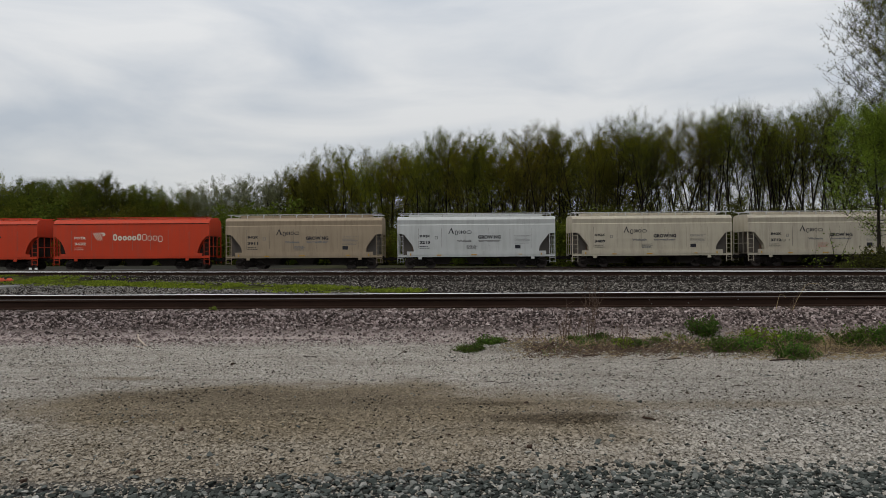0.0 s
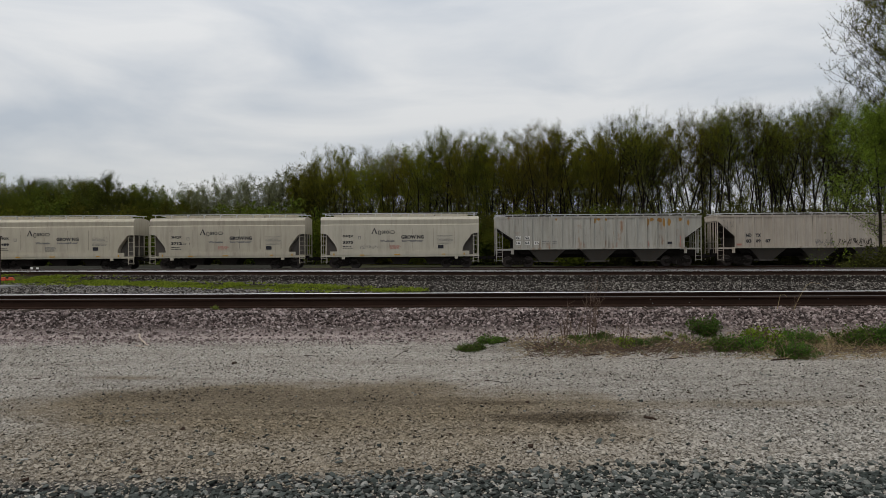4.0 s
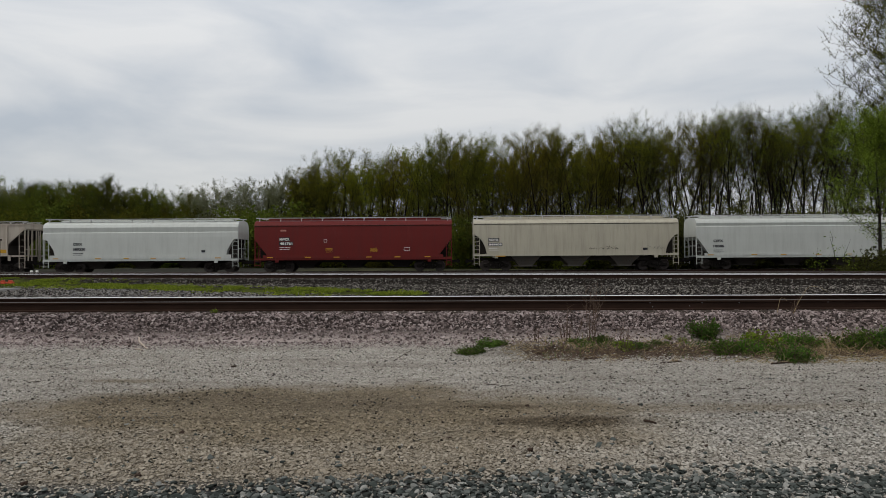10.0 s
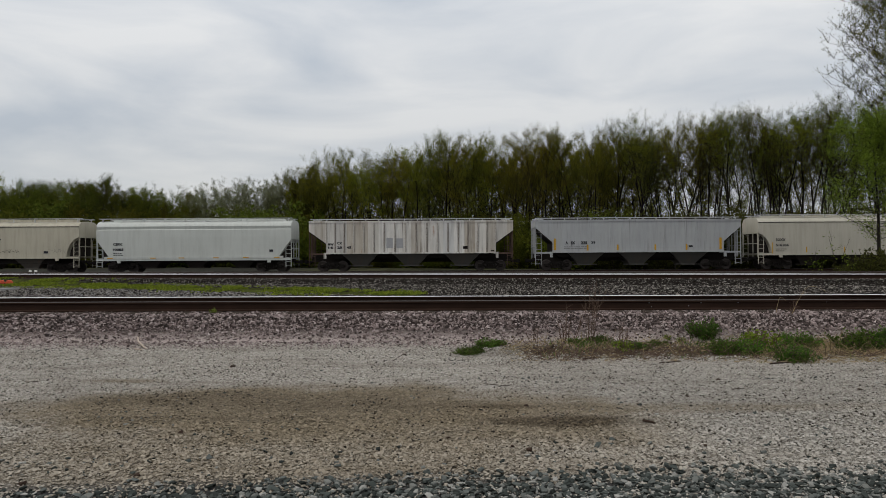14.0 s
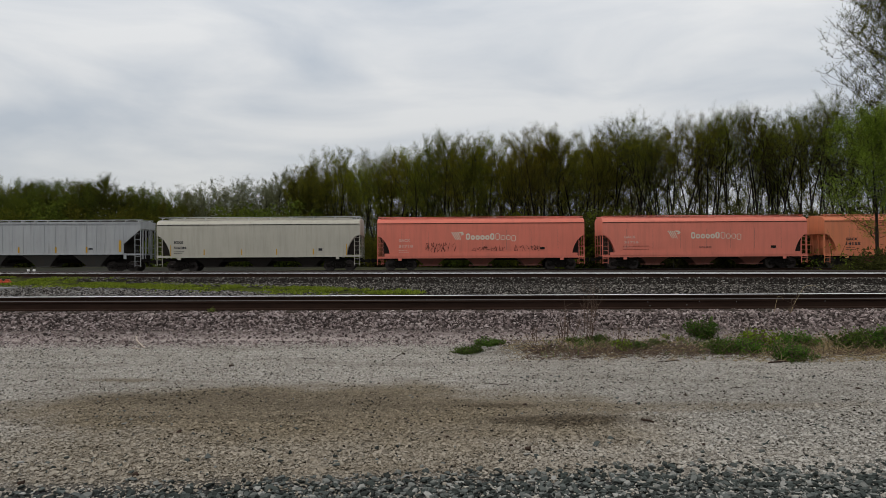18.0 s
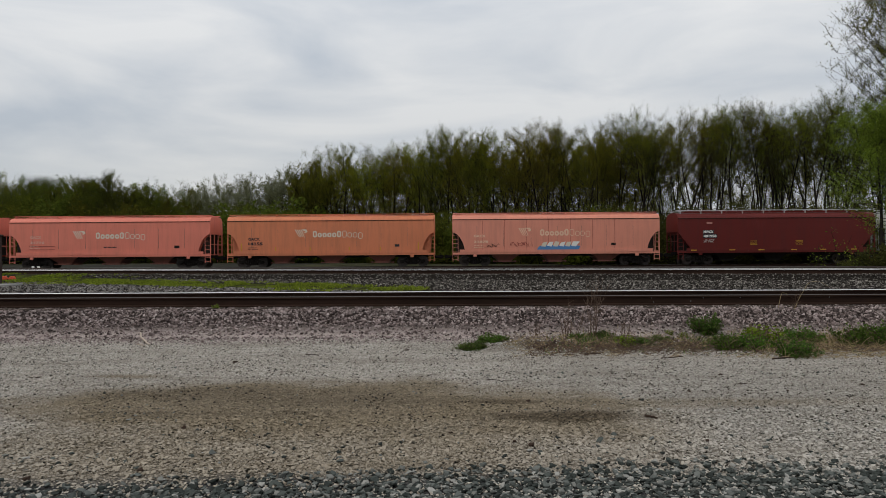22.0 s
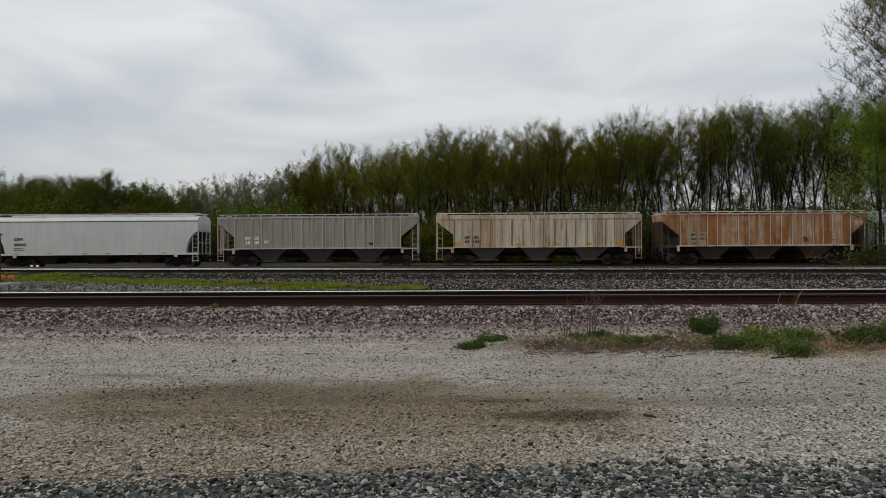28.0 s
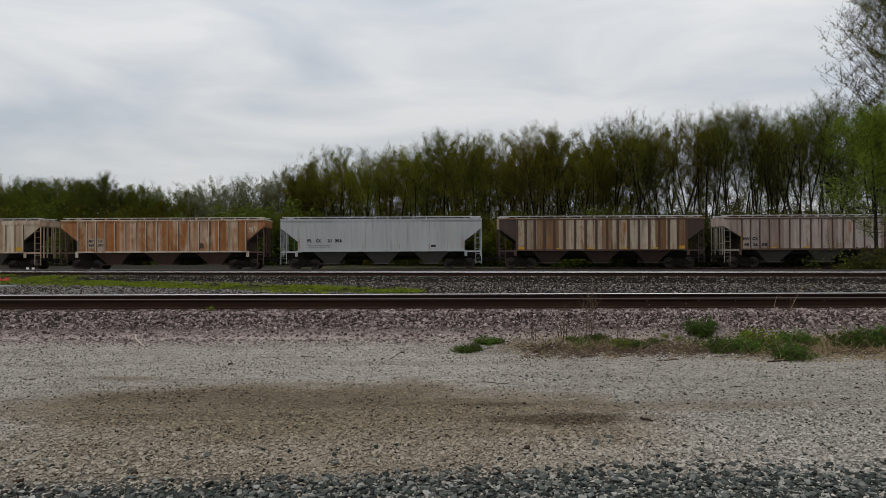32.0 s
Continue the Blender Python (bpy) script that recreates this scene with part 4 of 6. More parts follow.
def ribbed_car(u0, u1, paint, label, rib_paint=None, under=None, roof_light=None, ribs=18, body_low=1.62, rib_w=0.07, deep=0.085, group="cars of the freight train", cut_top=3.45, cut_low=2.4, cut_l=1.5, seam_only=False, bay_paint=None, end_paint=None, weld_paint=None, dark_ends=None, chord=0.1):
    """A covered hopper with straight sides, outside posts and triangular open ends."""
    half = (u1 - u0) / PX / 2
    car = tagged(new("hopper_car"), label, "train car", group)
    rib_paint = rib_paint or paint
    end_paint = end_paint or rib_paint
    top, w = 4.30, 1.53
    bm = bmesh.new()
    outline = [(-half, cut_top), (-half + cut_l, cut_low), (-half + cut_l, body_low), (half - cut_l, body_low), (half - cut_l, cut_low), (half, cut_top), (half, top), (-half, top)]
    prism(bm, outline, -w, w)
    part("body", bm, paint, car)
    if dark_ends:
        for end in (-1, 1):
            for s in (-1, 1):
                y = s * (w + 0.004)
                part("end_panel", prism(bmesh.new(), [(end * half, cut_top + 0.01), (end * (half - cut_l), cut_low + 0.01), (end * (half - cut_l - 0.06), top - 0.01), (end * half, top - 0.01)], y - 0.003, y + 0.003), dark_ends, car, "dark brown stained end panel")
    roof = bmesh.new()
    cols = [[roof.verts.new((x, y, z)) for y, z in ((-w - 0.05, top + 0.004), (-w - 0.05, top + 0.06), (-0.6, top + 0.12), (0.6, top + 0.12), (w + 0.05, top + 0.06), (w + 0.05, top + 0.004))] for x in (-half - 0.03, half + 0.03)]
    for i in range(6):
        roof.faces.new((cols[0][i], cols[0][(i + 1) % 6], cols[1][(i + 1) % 6], cols[1][i]))
    roof.faces.new(cols[0])
    roof.faces.new(cols[1][::-1])
    part("roof", roof, roof_light or paint, car)
    run = half - cut_l
    rib = bmesh.new()
    if seam_only:
        box(rib, -0.02, 0.02, -0.025, 0.0, body_low + 0.02, top - chord - 0.003)
    else:
        prism(rib, [(-rib_w / 2, body_low + 0.02), (rib_w / 2, body_low + 0.02), (rib_w / 2, top - chord - 0.003), (-rib_w / 2, top - chord - 0.003)], -deep, 0.0)
        if not weld_paint:
            prism(rib, [(-rib_w, body_low + 0.02), (rib_w, body_low + 0.02), (rib_w, top - chord - 0.003), (-rib_w, top - chord - 0.003)], -0.02, 0.0)
    me = mesh_of("side_post", rib, rib_paint)
    weld = None
    if weld_paint:
        weld = mesh_of("post_flange", prism(bmesh.new(), [(-rib_w * 1.3, body_low + 0.02), (rib_w * 1.3, body_low + 0.02), (rib_w * 1.1, top - chord - 0.003), (-rib_w * 1.1, top - chord - 0.003)], -0.014, 0.0), weld_paint)
    for s in (-1, 1):
        part("top_chord", box(bmesh.new(), -half, half, s * (w + 0.025) - 0.021, s * (w + 0.025) + 0.021, top - chord, top - 0.004), rib_paint if not weld_paint else paint, car)
    for x in post_places(half, cut_l, ribs):
        post = part("side_post", me, None, car, m=pose(x, -w, 0))
        if weld:
            part("post_flange", weld, None, post, "rust-dark flange of the post")
        part("side_post", me, None, car, m=pose(x, w, 0, 0, 0, 180))
    for s in (-1, 1):
        part("side_sill", box(bmesh.new(), -run, run, s * (w + 0.03) - 0.05, s * (w + 0.03) + 0.05, body_low - 0.1, body_low + 0.0195), rib_paint, car)
        for end in (-1, 1):
            part("end_platform", box(bmesh.new(), min(end * half, end * (run + 0.22)), max(end * half, end * (run + 0.22)), s * 1.45 - 0.05, s * 1.45 + 0.05, 1.45, 1.58), end_paint, car)
            part("jacking_pad", box(bmesh.new(), min(end * run, end * (run + 0.22)), max(end * run, end * (run + 0.22)), s * 1.5 - 0.05, s * 1.5 + 0.05, 1.12, 1.62), rib_paint, car)
    # slope sheet: the open end's shade is put into its dark default
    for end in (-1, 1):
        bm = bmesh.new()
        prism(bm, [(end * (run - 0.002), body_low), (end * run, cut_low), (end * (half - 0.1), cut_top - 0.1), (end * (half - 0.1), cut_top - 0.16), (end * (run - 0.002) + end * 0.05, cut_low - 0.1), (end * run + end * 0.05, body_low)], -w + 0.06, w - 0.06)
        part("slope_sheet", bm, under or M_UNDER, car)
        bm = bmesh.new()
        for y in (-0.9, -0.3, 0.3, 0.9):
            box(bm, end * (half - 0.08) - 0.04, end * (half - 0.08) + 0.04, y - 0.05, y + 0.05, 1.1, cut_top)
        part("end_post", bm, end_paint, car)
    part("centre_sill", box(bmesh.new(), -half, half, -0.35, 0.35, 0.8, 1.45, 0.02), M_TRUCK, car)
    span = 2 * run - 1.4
    # dark bay and floor colours include the underside's shade
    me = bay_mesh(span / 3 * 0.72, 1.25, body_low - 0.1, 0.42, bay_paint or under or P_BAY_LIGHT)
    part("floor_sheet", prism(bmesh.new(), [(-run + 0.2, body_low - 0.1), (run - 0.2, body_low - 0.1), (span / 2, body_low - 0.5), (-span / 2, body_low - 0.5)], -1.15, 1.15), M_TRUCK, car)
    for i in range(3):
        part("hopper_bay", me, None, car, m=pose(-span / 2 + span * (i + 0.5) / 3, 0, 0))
    # hatches coloured near black to imitate the shadow beneath the running boards
    roof_gear(car, half, 4.57, M_UNDER, top + 0.1, 16, roof_light)
    end_rails(car, half, 3.1, 1.15, cut_top - 0.1, end_paint, 5, 0.5, -1.5)
    gear = []
    running_gear(car, half, 1.95, gear)
    CARS.append((car, along((u0 + u1) / 2), gear))
    return car, half

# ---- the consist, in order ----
# grimy, and darkened as the shade inside the end cut-outs
P_SLOPE = car_paint("grimy_shaded_slope_paint", (0.13, 0.115, 0.1), grime=0.6, rust=0.3)
M_PATCH = plain("grey_touch_up_paint", (0.33, 0.33, 0.335), 0.7, 0, 0.2)
P_ORANGE = car_paint("bright_orange_red_paint", (0.66, 0.062, 0.02), grime=0.25)
P_TAN = car_paint("dusty_tan_paint", (0.42, 0.33, 0.225), grime=0.35)
P_PALE = car_paint("pale_blue_grey_paint", (0.64, 0.655, 0.635), grime=0.2)
P_GREYTAN = car_paint("warm_grey_paint", (0.59, 0.53, 0.41), grime=0.3)
P_GREYTAN2 = car_paint("warm_grey_worn_paint", (0.56, 0.505, 0.395), grime=0.35)
P_LIGHTGREY = car_paint("light_grey_paint", (0.61, 0.56, 0.45), grime=0.25)
P_WHITE = car_paint("clean_off_white_paint", (0.68, 0.70, 0.655), grime=0.14)
P_WHITE2 = car_paint("greyish_white_paint", (0.67, 0.69, 0.645), grime=0.16)
P_MAROON = car_paint("maroon_paint", (0.165, 0.017, 0.014), grime=0.3, dirt=(0.05, 0.018, 0.016))
P_MAROON2 = car_paint("dark_maroon_paint", (0.15, 0.019, 0.015), grime=0.3, dirt=(0.045, 0.018, 0.016))
P_BONE = car_paint("bone_paint", (0.59, 0.545, 0.43), grime=0.3)
P_BONE2 = car_paint("pale_bone_paint", (0.60, 0.565, 0.47), grime=0.22)
P_SALMON = car_paint("faded_salmon_paint", (0.88, 0.245, 0.17), grime=0.2)
P_SALMON2 = car_paint("faded_salmon_pink_paint", (0.90, 0.27, 0.19), grime=0.2)
P_APRICOT = car_paint("faded_orange_paint", (0.80, 0.265, 0.13), grime=0.3)
P_PINK = car_paint("faded_pink_paint", (0.88, 0.34, 0.235), grime=0.2)
# bay paints: dirty, and darkened to carry the shade under the body
P_SALMON_DIM = car_paint("dirty_shaded_salmon_paint", (0.30, 0.11, 0.08), grime=0.6)
P_BAY = car_paint("dirty_shaded_bay_paint", (0.10, 0.095, 0.085), grime=0.6)
P_RIB_GREY = car_paint("grey_paint_rust_spots", (0.54, 0.515, 0.45), grime=0.4, rust=0.36, panels=0.35, tint=(0.84, 0.84, 0.82))
P_RIB_BEIGE = car_paint("beige_grey_paint", (0.60, 0.53, 0.445), grime=0.35, panels=0.35, tint=(0.85, 0.8, 0.75))
P_RIB_PATCH = car_paint("patched_white_paint", (0.88, 0.855, 0.80), grime=0.4, rust=0.25, panels=0.8, tint=(0.62, 0.56, 0.48))
P_RIB_BLUE = car_paint("blue_grey_paint", (0.51, 0.52, 0.52), grime=0.2, panels=0.2, tint=(0.85, 0.87, 0.9))
P_RIB_DULL = car_paint("dull_grey_paint", (0.38, 0.35, 0.295), grime=0.45, panels=0.35, tint=(0.8, 0.75, 0.7))
P_RIB_CREAM = car_paint("stained_cream_paint", (0.76, 0.66, 0.50), dirt=(0.12, 0.075, 0.045), grime=0.6, rust=0.34, panels=0.85, tint=(0.70, 0.55, 0.46))
P_RIB_RUST = car_paint("rusted_white_paint", (0.72, 0.55, 0.40), dirt=(0.11, 0.045, 0.018), grime=0.5, rust=0.86, panels=1.0, tint=(0.66, 0.36, 0.18))
P_RIB_SILVER = car_paint("silver_grey_paint", (0.515, 0.53, 0.525), grime=0.2, panels=0.3, tint=(0.8, 0.82, 0.84))
P_RIB_BROWN = car_paint("brown_stained_paint", (0.62, 0.52, 0.39), dirt=(0.07, 0.038, 0.018), grime=0.8, rust=0.5, panels=1.0, tint=(0.40, 0.28, 0.18))
P_DARKBROWN = car_paint("dark_brown_rusted_paint", (0.075, 0.05, 0.042), grime=0.3)
P_RIB_MOTTLE = car_paint("mottled_grey_paint", (0.55, 0.475, 0.43), dirt=(0.10, 0.065, 0.05), grime=0.7, rust=0.4, panels=0.8, tint=(0.55, 0.44, 0.39))
P_CREAMRIB = car_paint("cream_post_paint", (0.68, 0.60, 0.48), grime=0.35, rust=0.45)
P_RUSTRIB = car_paint("rust_brown_post_paint", (0.11, 0.065, 0.048), grime=0.4)


def reporting(car, half, dx, marks, number, material, z=(2.66, 2.9, 2.13, 2.38), w=0.92, w2=None, plates=False):
    """Reporting marks above a number, from dx metres behind the left end, with two lines of small print."""
    x = -half + dx
    w2 = w2 or w * len(number) / max(4, len(marks))
    if plates:
        bars(car, [(x - 0.06, x + w + 0.06, z[0] - 0.05, z[1] + 0.05), (x - 0.06, x + w2 + 0.06, z[2] - 0.05, z[3] + 0.05)], M_BLACK, "stencil_panel", -1.632)
    write(car, marks, x, x + w, z[0], z[1], material)
    write(car, number, x, x + w2, z[2], z[3], material)
    bars(car, small_print(x, x + 0.95, z[2] - 0.2, 2, 0.16, len(number) + int(dx * 10), 0.05), material, "small_print")


def slogan_car(u0, u1, paint, label, number, extra=None):
    """One of the short grey cars with a wordmark, a slogan and a data panel."""
    car, half = curved_car(u0, u1, paint, label, seam=4.2, band=0.4, sill=(0.98, 1.47), cut=(1.5, 3.02), seams=6, board=4.79, under=P_SLOPE, bay_paint=M_UNDER)
    L = -half
    reporting(car, half, 1.92, "SHQX", number, M_BLACK)
    bars(car, [(L + 3.26, L + 3.3, 2.52, 2.77), (L + 3.46, L + 3.5, 2.52, 2.77), (L + 3.3, L + 3.46, 2.52, 2.55), (L + 3.3, L + 3.46, 2.74, 2.77)], M_GREY, "stencil_box")
    # the wordmark, as plain strokes of its size
    part("wordmark", prism(bmesh.new(), [(L + 4.42, 2.98), (L + 4.5, 2.98), (L + 4.66, 3.36), (L + 4.8, 2.98), (L + 4.92, 2.98), (L + 4.68, 3.52)], -1.638, -1.634), M_BLACK, car)
    for dx, w, drop in ((0.0, 0.25, 0.12), (0.31, 0.16, 0.0), (0.53, 0.1, 0.0), (0.69, 0.26, 0.0), (1.01, 0.42, 0.0)):
        hollow(car, L + 5.0 + dx, L + 5.0 + dx + w, 2.98 - drop, 3.26, 0.05, M_BLACK)
    write(car, "Wholesale", L + 5.16, L + 6.42, 2.27, 2.46, M_GREY)
    write(car, "GROW NG", L + 7.0, L + 8.96, 2.53, 2.84, M_BLACK)
    bars(car, [(L + 8.28, L + 8.31, 2.5, 3.0)], M_GREY, "stem")
    write(car, "together", L + 7.02, L + 8.94, 2.22, 2.46, M_GREY)
    bars(car, small_print(L + 10.15, L + 11.6, 2.8, 7, 0.11, 3, 0.03), M_GREY, "data_panel")
    bars(car, [(L + 10.18, L + 10.66, 1.68, 1.98)], M_BLACK, "notice")
    bars(car, small_print(L + 6.0, L + 6.95, 2.0, 4, 0.1, 9, 0.05), M_REDTXT if extra == "red" else M_GREY, "faded_print")
    bars(car, [(L + 1.1, L + 1.2, 1.12, 1.3), (L + 3.4, L + 3.8, 1.1, 1.18), (L + 6.4, L + 6.9, 1.12, 1.2), (L + 10.5, L + 10.8, 1.15, 1.22), (L + 12.4, L + 12.5, 1.12, 1.3)], M_YELLOW, "reflector", -1.66)
    return car, half


def emblem_car(u0, u1, paint, label, letters, marks, number, mark_col, z_mark, word_x, logo_x, yellow=None, under=None):
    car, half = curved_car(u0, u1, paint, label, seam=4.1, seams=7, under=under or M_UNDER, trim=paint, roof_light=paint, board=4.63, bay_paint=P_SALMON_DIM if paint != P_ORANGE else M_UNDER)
    L = -half
    if marks:
        reporting(car, half, 1.85, marks, number, mark_col, z=z_mark, w=1.0)
    if logo_x is not None:
        # the sign: fanned stripes
        for i in range(4):
            bm = bmesh.new()
            prism(bm, [(L + logo_x + 0.17 * i, 3.28), (L + logo_x + 0.17 * i + 0.1, 3.28), (L + logo_x + 0.45 + 0.14 * i, 2.62), (L + logo_x + 0.4 + 0.14 * i, 2.62)], -1.64, -1.634)
            part("emblem_stripe", bm, letters, car)
        part("emblem_stripe", prism(bmesh.new(), [(L + logo_x + 0.62, 3.3), (L + logo_x + 1.0, 3.3), (L + logo_x + 1.12, 3.1), (L + logo_x + 0.95, 2.98), (L + logo_x + 0.8, 3.02), (L + logo_x + 0.95, 3.12), (L + logo_x + 0.72, 3.2)], -1.64, -1.634), letters, car)
        # the wordmark, heavy then light, as plain blocks
        x = L + word_x
        x += 0.08
        for i in range(6):
            hollow(car, x + 0.42 * i, x + 0.42 * i + 0.36, 2.6, 3.16 if i in (0, 5) else 3.0, 0.12, letters)
        x += 2.56
        for i in range(4):
            hollow(car, x + 0.46 * i, x + 0.46 * i + 0.38, 2.58 - 0.12 * (i == 3), 3.16 if i == 0 else 3.0, 0.055, letters)
    if yellow:
        bars(car, [(L + d, L + d + 0.07, 1.25, 1.25 + t) for d, t in yellow], M_YELLOW, "reflector")
    return car, half


ZP = (2.72, 2.95, 2.2, 2.45)
c, h = emblem_car(-215, 63, P_ORANGE, "bright orange-red covered hopper car with cream wordmark", M_CREAM, "POTX", "3", M_CREAM, ZP, 5.1, 3.5)
c, h = emblem_car(92, 370, P_ORANGE, "bright orange-red covered hopper car with cream emblem", M_CREAM, "POTX", "3632", M_CREAM, ZP, 5.15, 3.45)
slogan_car(399, 677, P_TAN, "short dusty tan covered hopper car with slogan lettering", "3911")
slogan_car(704, 983, P_PALE, "short pale blue-grey covered hopper car with slogan lettering", "2213")
slogan_car(1013, 1294, P_GREYTAN, "short warm grey covered hopper car with slogan lettering", "3489")
c, h = slogan_car(1322, 1599, P_GREYTAN2, "short worn grey covered hopper car, scribbled beside its number", "3712", "red")
scrawl(c, -h + 2.8, -h + 3.5, 2.1, 2.35, M_BLACK, 31)
c, h = slogan_car(1627, 1907, P_LIGHTGREY, "short light grey covered hopper car with faint graffiti", "3375", "red")
scrawl(c, -h + 3.5, -h + 5.0, 1.7, 2.0, M_GREY, 32)

c, h = ribbed_car(1938, 2300, P_RIB_GREY, "grey ribbed covered hopper car with rust spots below the roof")
bars(c, [(*bay_of(h, -h + x0, -h + x0 + 0.44), z, z + 0.29) for x0, z in ((1.68, 2.4), (2.4, 2.4), (1.68, 1.95), (2.4, 1.95), (3.3, 1.95))], M_WHITE, "stencil_panel", -1.545)
for s, x0, x1, z in (("EC", 1.72, 2.06, 2.43), ("NX", 2.44, 2.82, 2.43), ("16", 1.74, 2.06, 1.98), ("54", 2.44, 2.82, 1.98), ("75", 3.35, 3.73, 1.98)):
    write(c, s, *bay_of(h, -h + x0, -h + x1), z, z + 0.22, M_BLACK, y=-1.552)
bars(c, [(-h + x, -h + x + 0.06, 1.72, 2.15) for x in (1.55, 4.78, 7.5, 10.4, 13.1)] + [(h - 1.85, h - 1.79, 1.72, 2.6)], M_REDTXT, "stripe", -1.546)
bars(c, [(h - 2.95, h - 2.55, 1.92, 2.12)], M_BLACK, "notice", -1.546)
bars(c, small_print(-h + 3.95, -h + 5.3, 2.25, 2, 0.16, 4, 0.05), M_GREY, "small_print", -1.546)

P_STAIN = car_paint("orange_rust_stain", (0.50, 0.27, 0.07), grime=0.4, rust=0.5)
_r = random.Random(61)
for x, z, wide, tall in ((8.55, 3.98, 0.12, 0.55), (8.85, 4.1, 0.2, 0.3), (9.5, 4.08, 0.1, 0.35), (13.1, 3.85, 0.16, 0.8), (13.45, 4.05, 0.22, 0.4), (14.15, 4.0, 0.25, 0.5), (14.5, 3.8, 0.12, 0.9), (14.95, 3.85, 0.16, 0.8), (15.9, 4.05, 0.2, 0.4), (5.2, 4.12, 0.1, 0.25), (16.6, 3.8, 0.1, 0.6)):
    ring = [(-h + x + wide * _r.uniform(0.6, 1.1) * math.cos(a * 0.7), z + tall * 0.5 * _r.uniform(0.6, 1.1) * math.sin(a * 0.7)) for a in range(9)]
    part("rust_stain", prism(bmesh.new(), [(p, min(4.27, q)) for p, q in ring], -1.538, -1.532), P_STAIN, c, "orange rust stain below the roof")

c, h = ribbed_car(2328, 2690, P_RIB_BEIGE, "beige-grey ribbed covered hopper car with graffiti along its foot", cut_top=3.9, cut_low=2.55)
for s, x0, x1, z in (("ND", 2.5, 2.98, 2.48), ("YX", 3.4, 3.88, 2.48), ("83", 2.5, 2.95, 1.98), ("09", 3.4, 3.82, 1.98), ("87", 4.4, 4.85, 1.98)):
    write(c, s, *bay_of(h, -h + x0, -h + x1), z, z + 0.3, M_BLACK, y=-1.545)
scrawl(c, -h + 8.2, -h + 9.8, 1.7, 2.3, M_GREY, 33, 0.02)
scrawl(c, -h + 10.2, -h + 13.0, 1.7, 2.35, M_TRUCK, 34, 0.025)
bars(c, [(-h + 1.62, -h + 2.05, 1.75, 1.92)], M_REDTXT, "reflector", -1.546)
bars(c, [(h - 2.15, h - 1.6, 1.8, 2.1)], M_YELLOW, "reflector", -1.546)
scrawl(c, -h + 0.45, -h + 1.3, 3.0, 4.0, M_GREY, 35)


def smooth_marks(car, half, dx, marks, number, col, ticks, z=(2.4, 2.62, 1.95, 2.2), plates=False, tick_z=(1.22, 1.3), tick_w=0.5, notice=None, plate_col=None, w=0.85):
    reporting(car, half, dx, marks, number, col, z=z, w=w, w2=w * len(number) / 4.6, plates=plates)
    bars(car, [(-half + d, -half + d + tick_w, *tick_z) for d in ticks], M_YELLOW, "reflector", -1.655)
    if notice:
        bars(car, [(-half + notice, -half + notice + 0.33, 1.75, 1.95)], M_BLACK, "notice")


c, h = curved_car(2723, 3072, P_WHITE, "clean off-white covered hopper car with a grey band", seam=3.96, band=0.42, sill=(1.02, 1.55), cut=(1.1, 2.9))
smooth_marks(c, h, 2.65, "CEFX", "389330", M_BLACK, (0.9, 4.6, 7.1, 9.45, 12.0, 15.1), notice=13.9)
c, h = curved_car(3101, 3451, P_MAROON, "maroon covered hopper car with white reporting marks", seam=4.05, under=M_TRUCK, roof_light=M_GALV, cut=(1.35, 2.85), rnd_cut=False)
smooth_marks(c, h, 2.2, "MWCX", "481761", M_WHITE, (1.1, 4.4, 6.9, 9.7, 12.2, 14.8), z=(2.72, 2.95, 2.35, 2.58), plates=True)
bars(c, [(-h + 2.28, -h + 2.78, 3.52, 3.66)], M_REDTXT, "small_print")
bars(c, [(-h + 6.2, -h + 6.8, 2.0 - 0.1 * i, 2.03 - 0.1 * i) for i in range(4)] + [(-h + 10.1, -h + 10.7, 2.0 - 0.1 * i, 2.03 - 0.1 * i) for i in range(4)], M_YELLOW, "stencil")
bars(c, [(-h + 6.05, -h + 6.08, 2.55, 2.8), (-h + 6.3, -h + 6.33, 2.55, 2.8), (-h + 6.08, -h + 6.3, 2.55, 2.58), (-h + 6.08, -h + 6.3, 2.77, 2.8), (-h + 13.0, -h + 13.03, 1.8, 2.08), (-h + 13.5, -h + 13.53, 1.8, 2.08), (-h + 13.03, -h + 13.5, 1.8, 1.83), (-h + 13.03, -h + 13.5, 2.05, 2.08)], M_WHITE, "stencil_box")
c, h = curved_car(3490, 3851, P_BONE, "bone-coloured covered hopper car with black stencil panels", seam=4.1, roof_light=None, cut=(1.15, 3.1), bay_paint=P_BAY_LIGHT, sill=(1.27, 1.45), board=4.79)
smooth_marks(c, h, 1.3, "NDYX", "849409", M_WHITE, (1.9,), z=(2.58, 2.78, 2.17, 2.37), plates=True, tick_w=0.8)
scrawl(c, -h + 11.4, -h + 12.4, 1.75, 2.1, M_TRUCK, 36)
scrawl(c, -h + 15.1, -h + 16.5, 1.75, 2.1, M_GREY, 37)
bars(c, [(-h + 14.6, -h + 15.0, 1.72, 1.92)], M_BLACK, "notice")
scrawl(c, -h + 10.0, -h + 11.0, 1.8, 1.95, M_UNDER, 38)
c, h = curved_car(3882, 4229, P_WHITE2, "greyish-white covered hopper car with a grey band", seam=4.02, band=0.26, sill=(1.02, 1.4), cut=(1.25, 2.85), rnd_cut=False)
smooth_marks(c, h, 1.45, "CEFX", "10085", M_BLACK, (0.95, 4.7, 7.2, 10.2, 12.8, 15.5), z=(2.35, 2.58, 1.9, 2.12), notice=15.1)

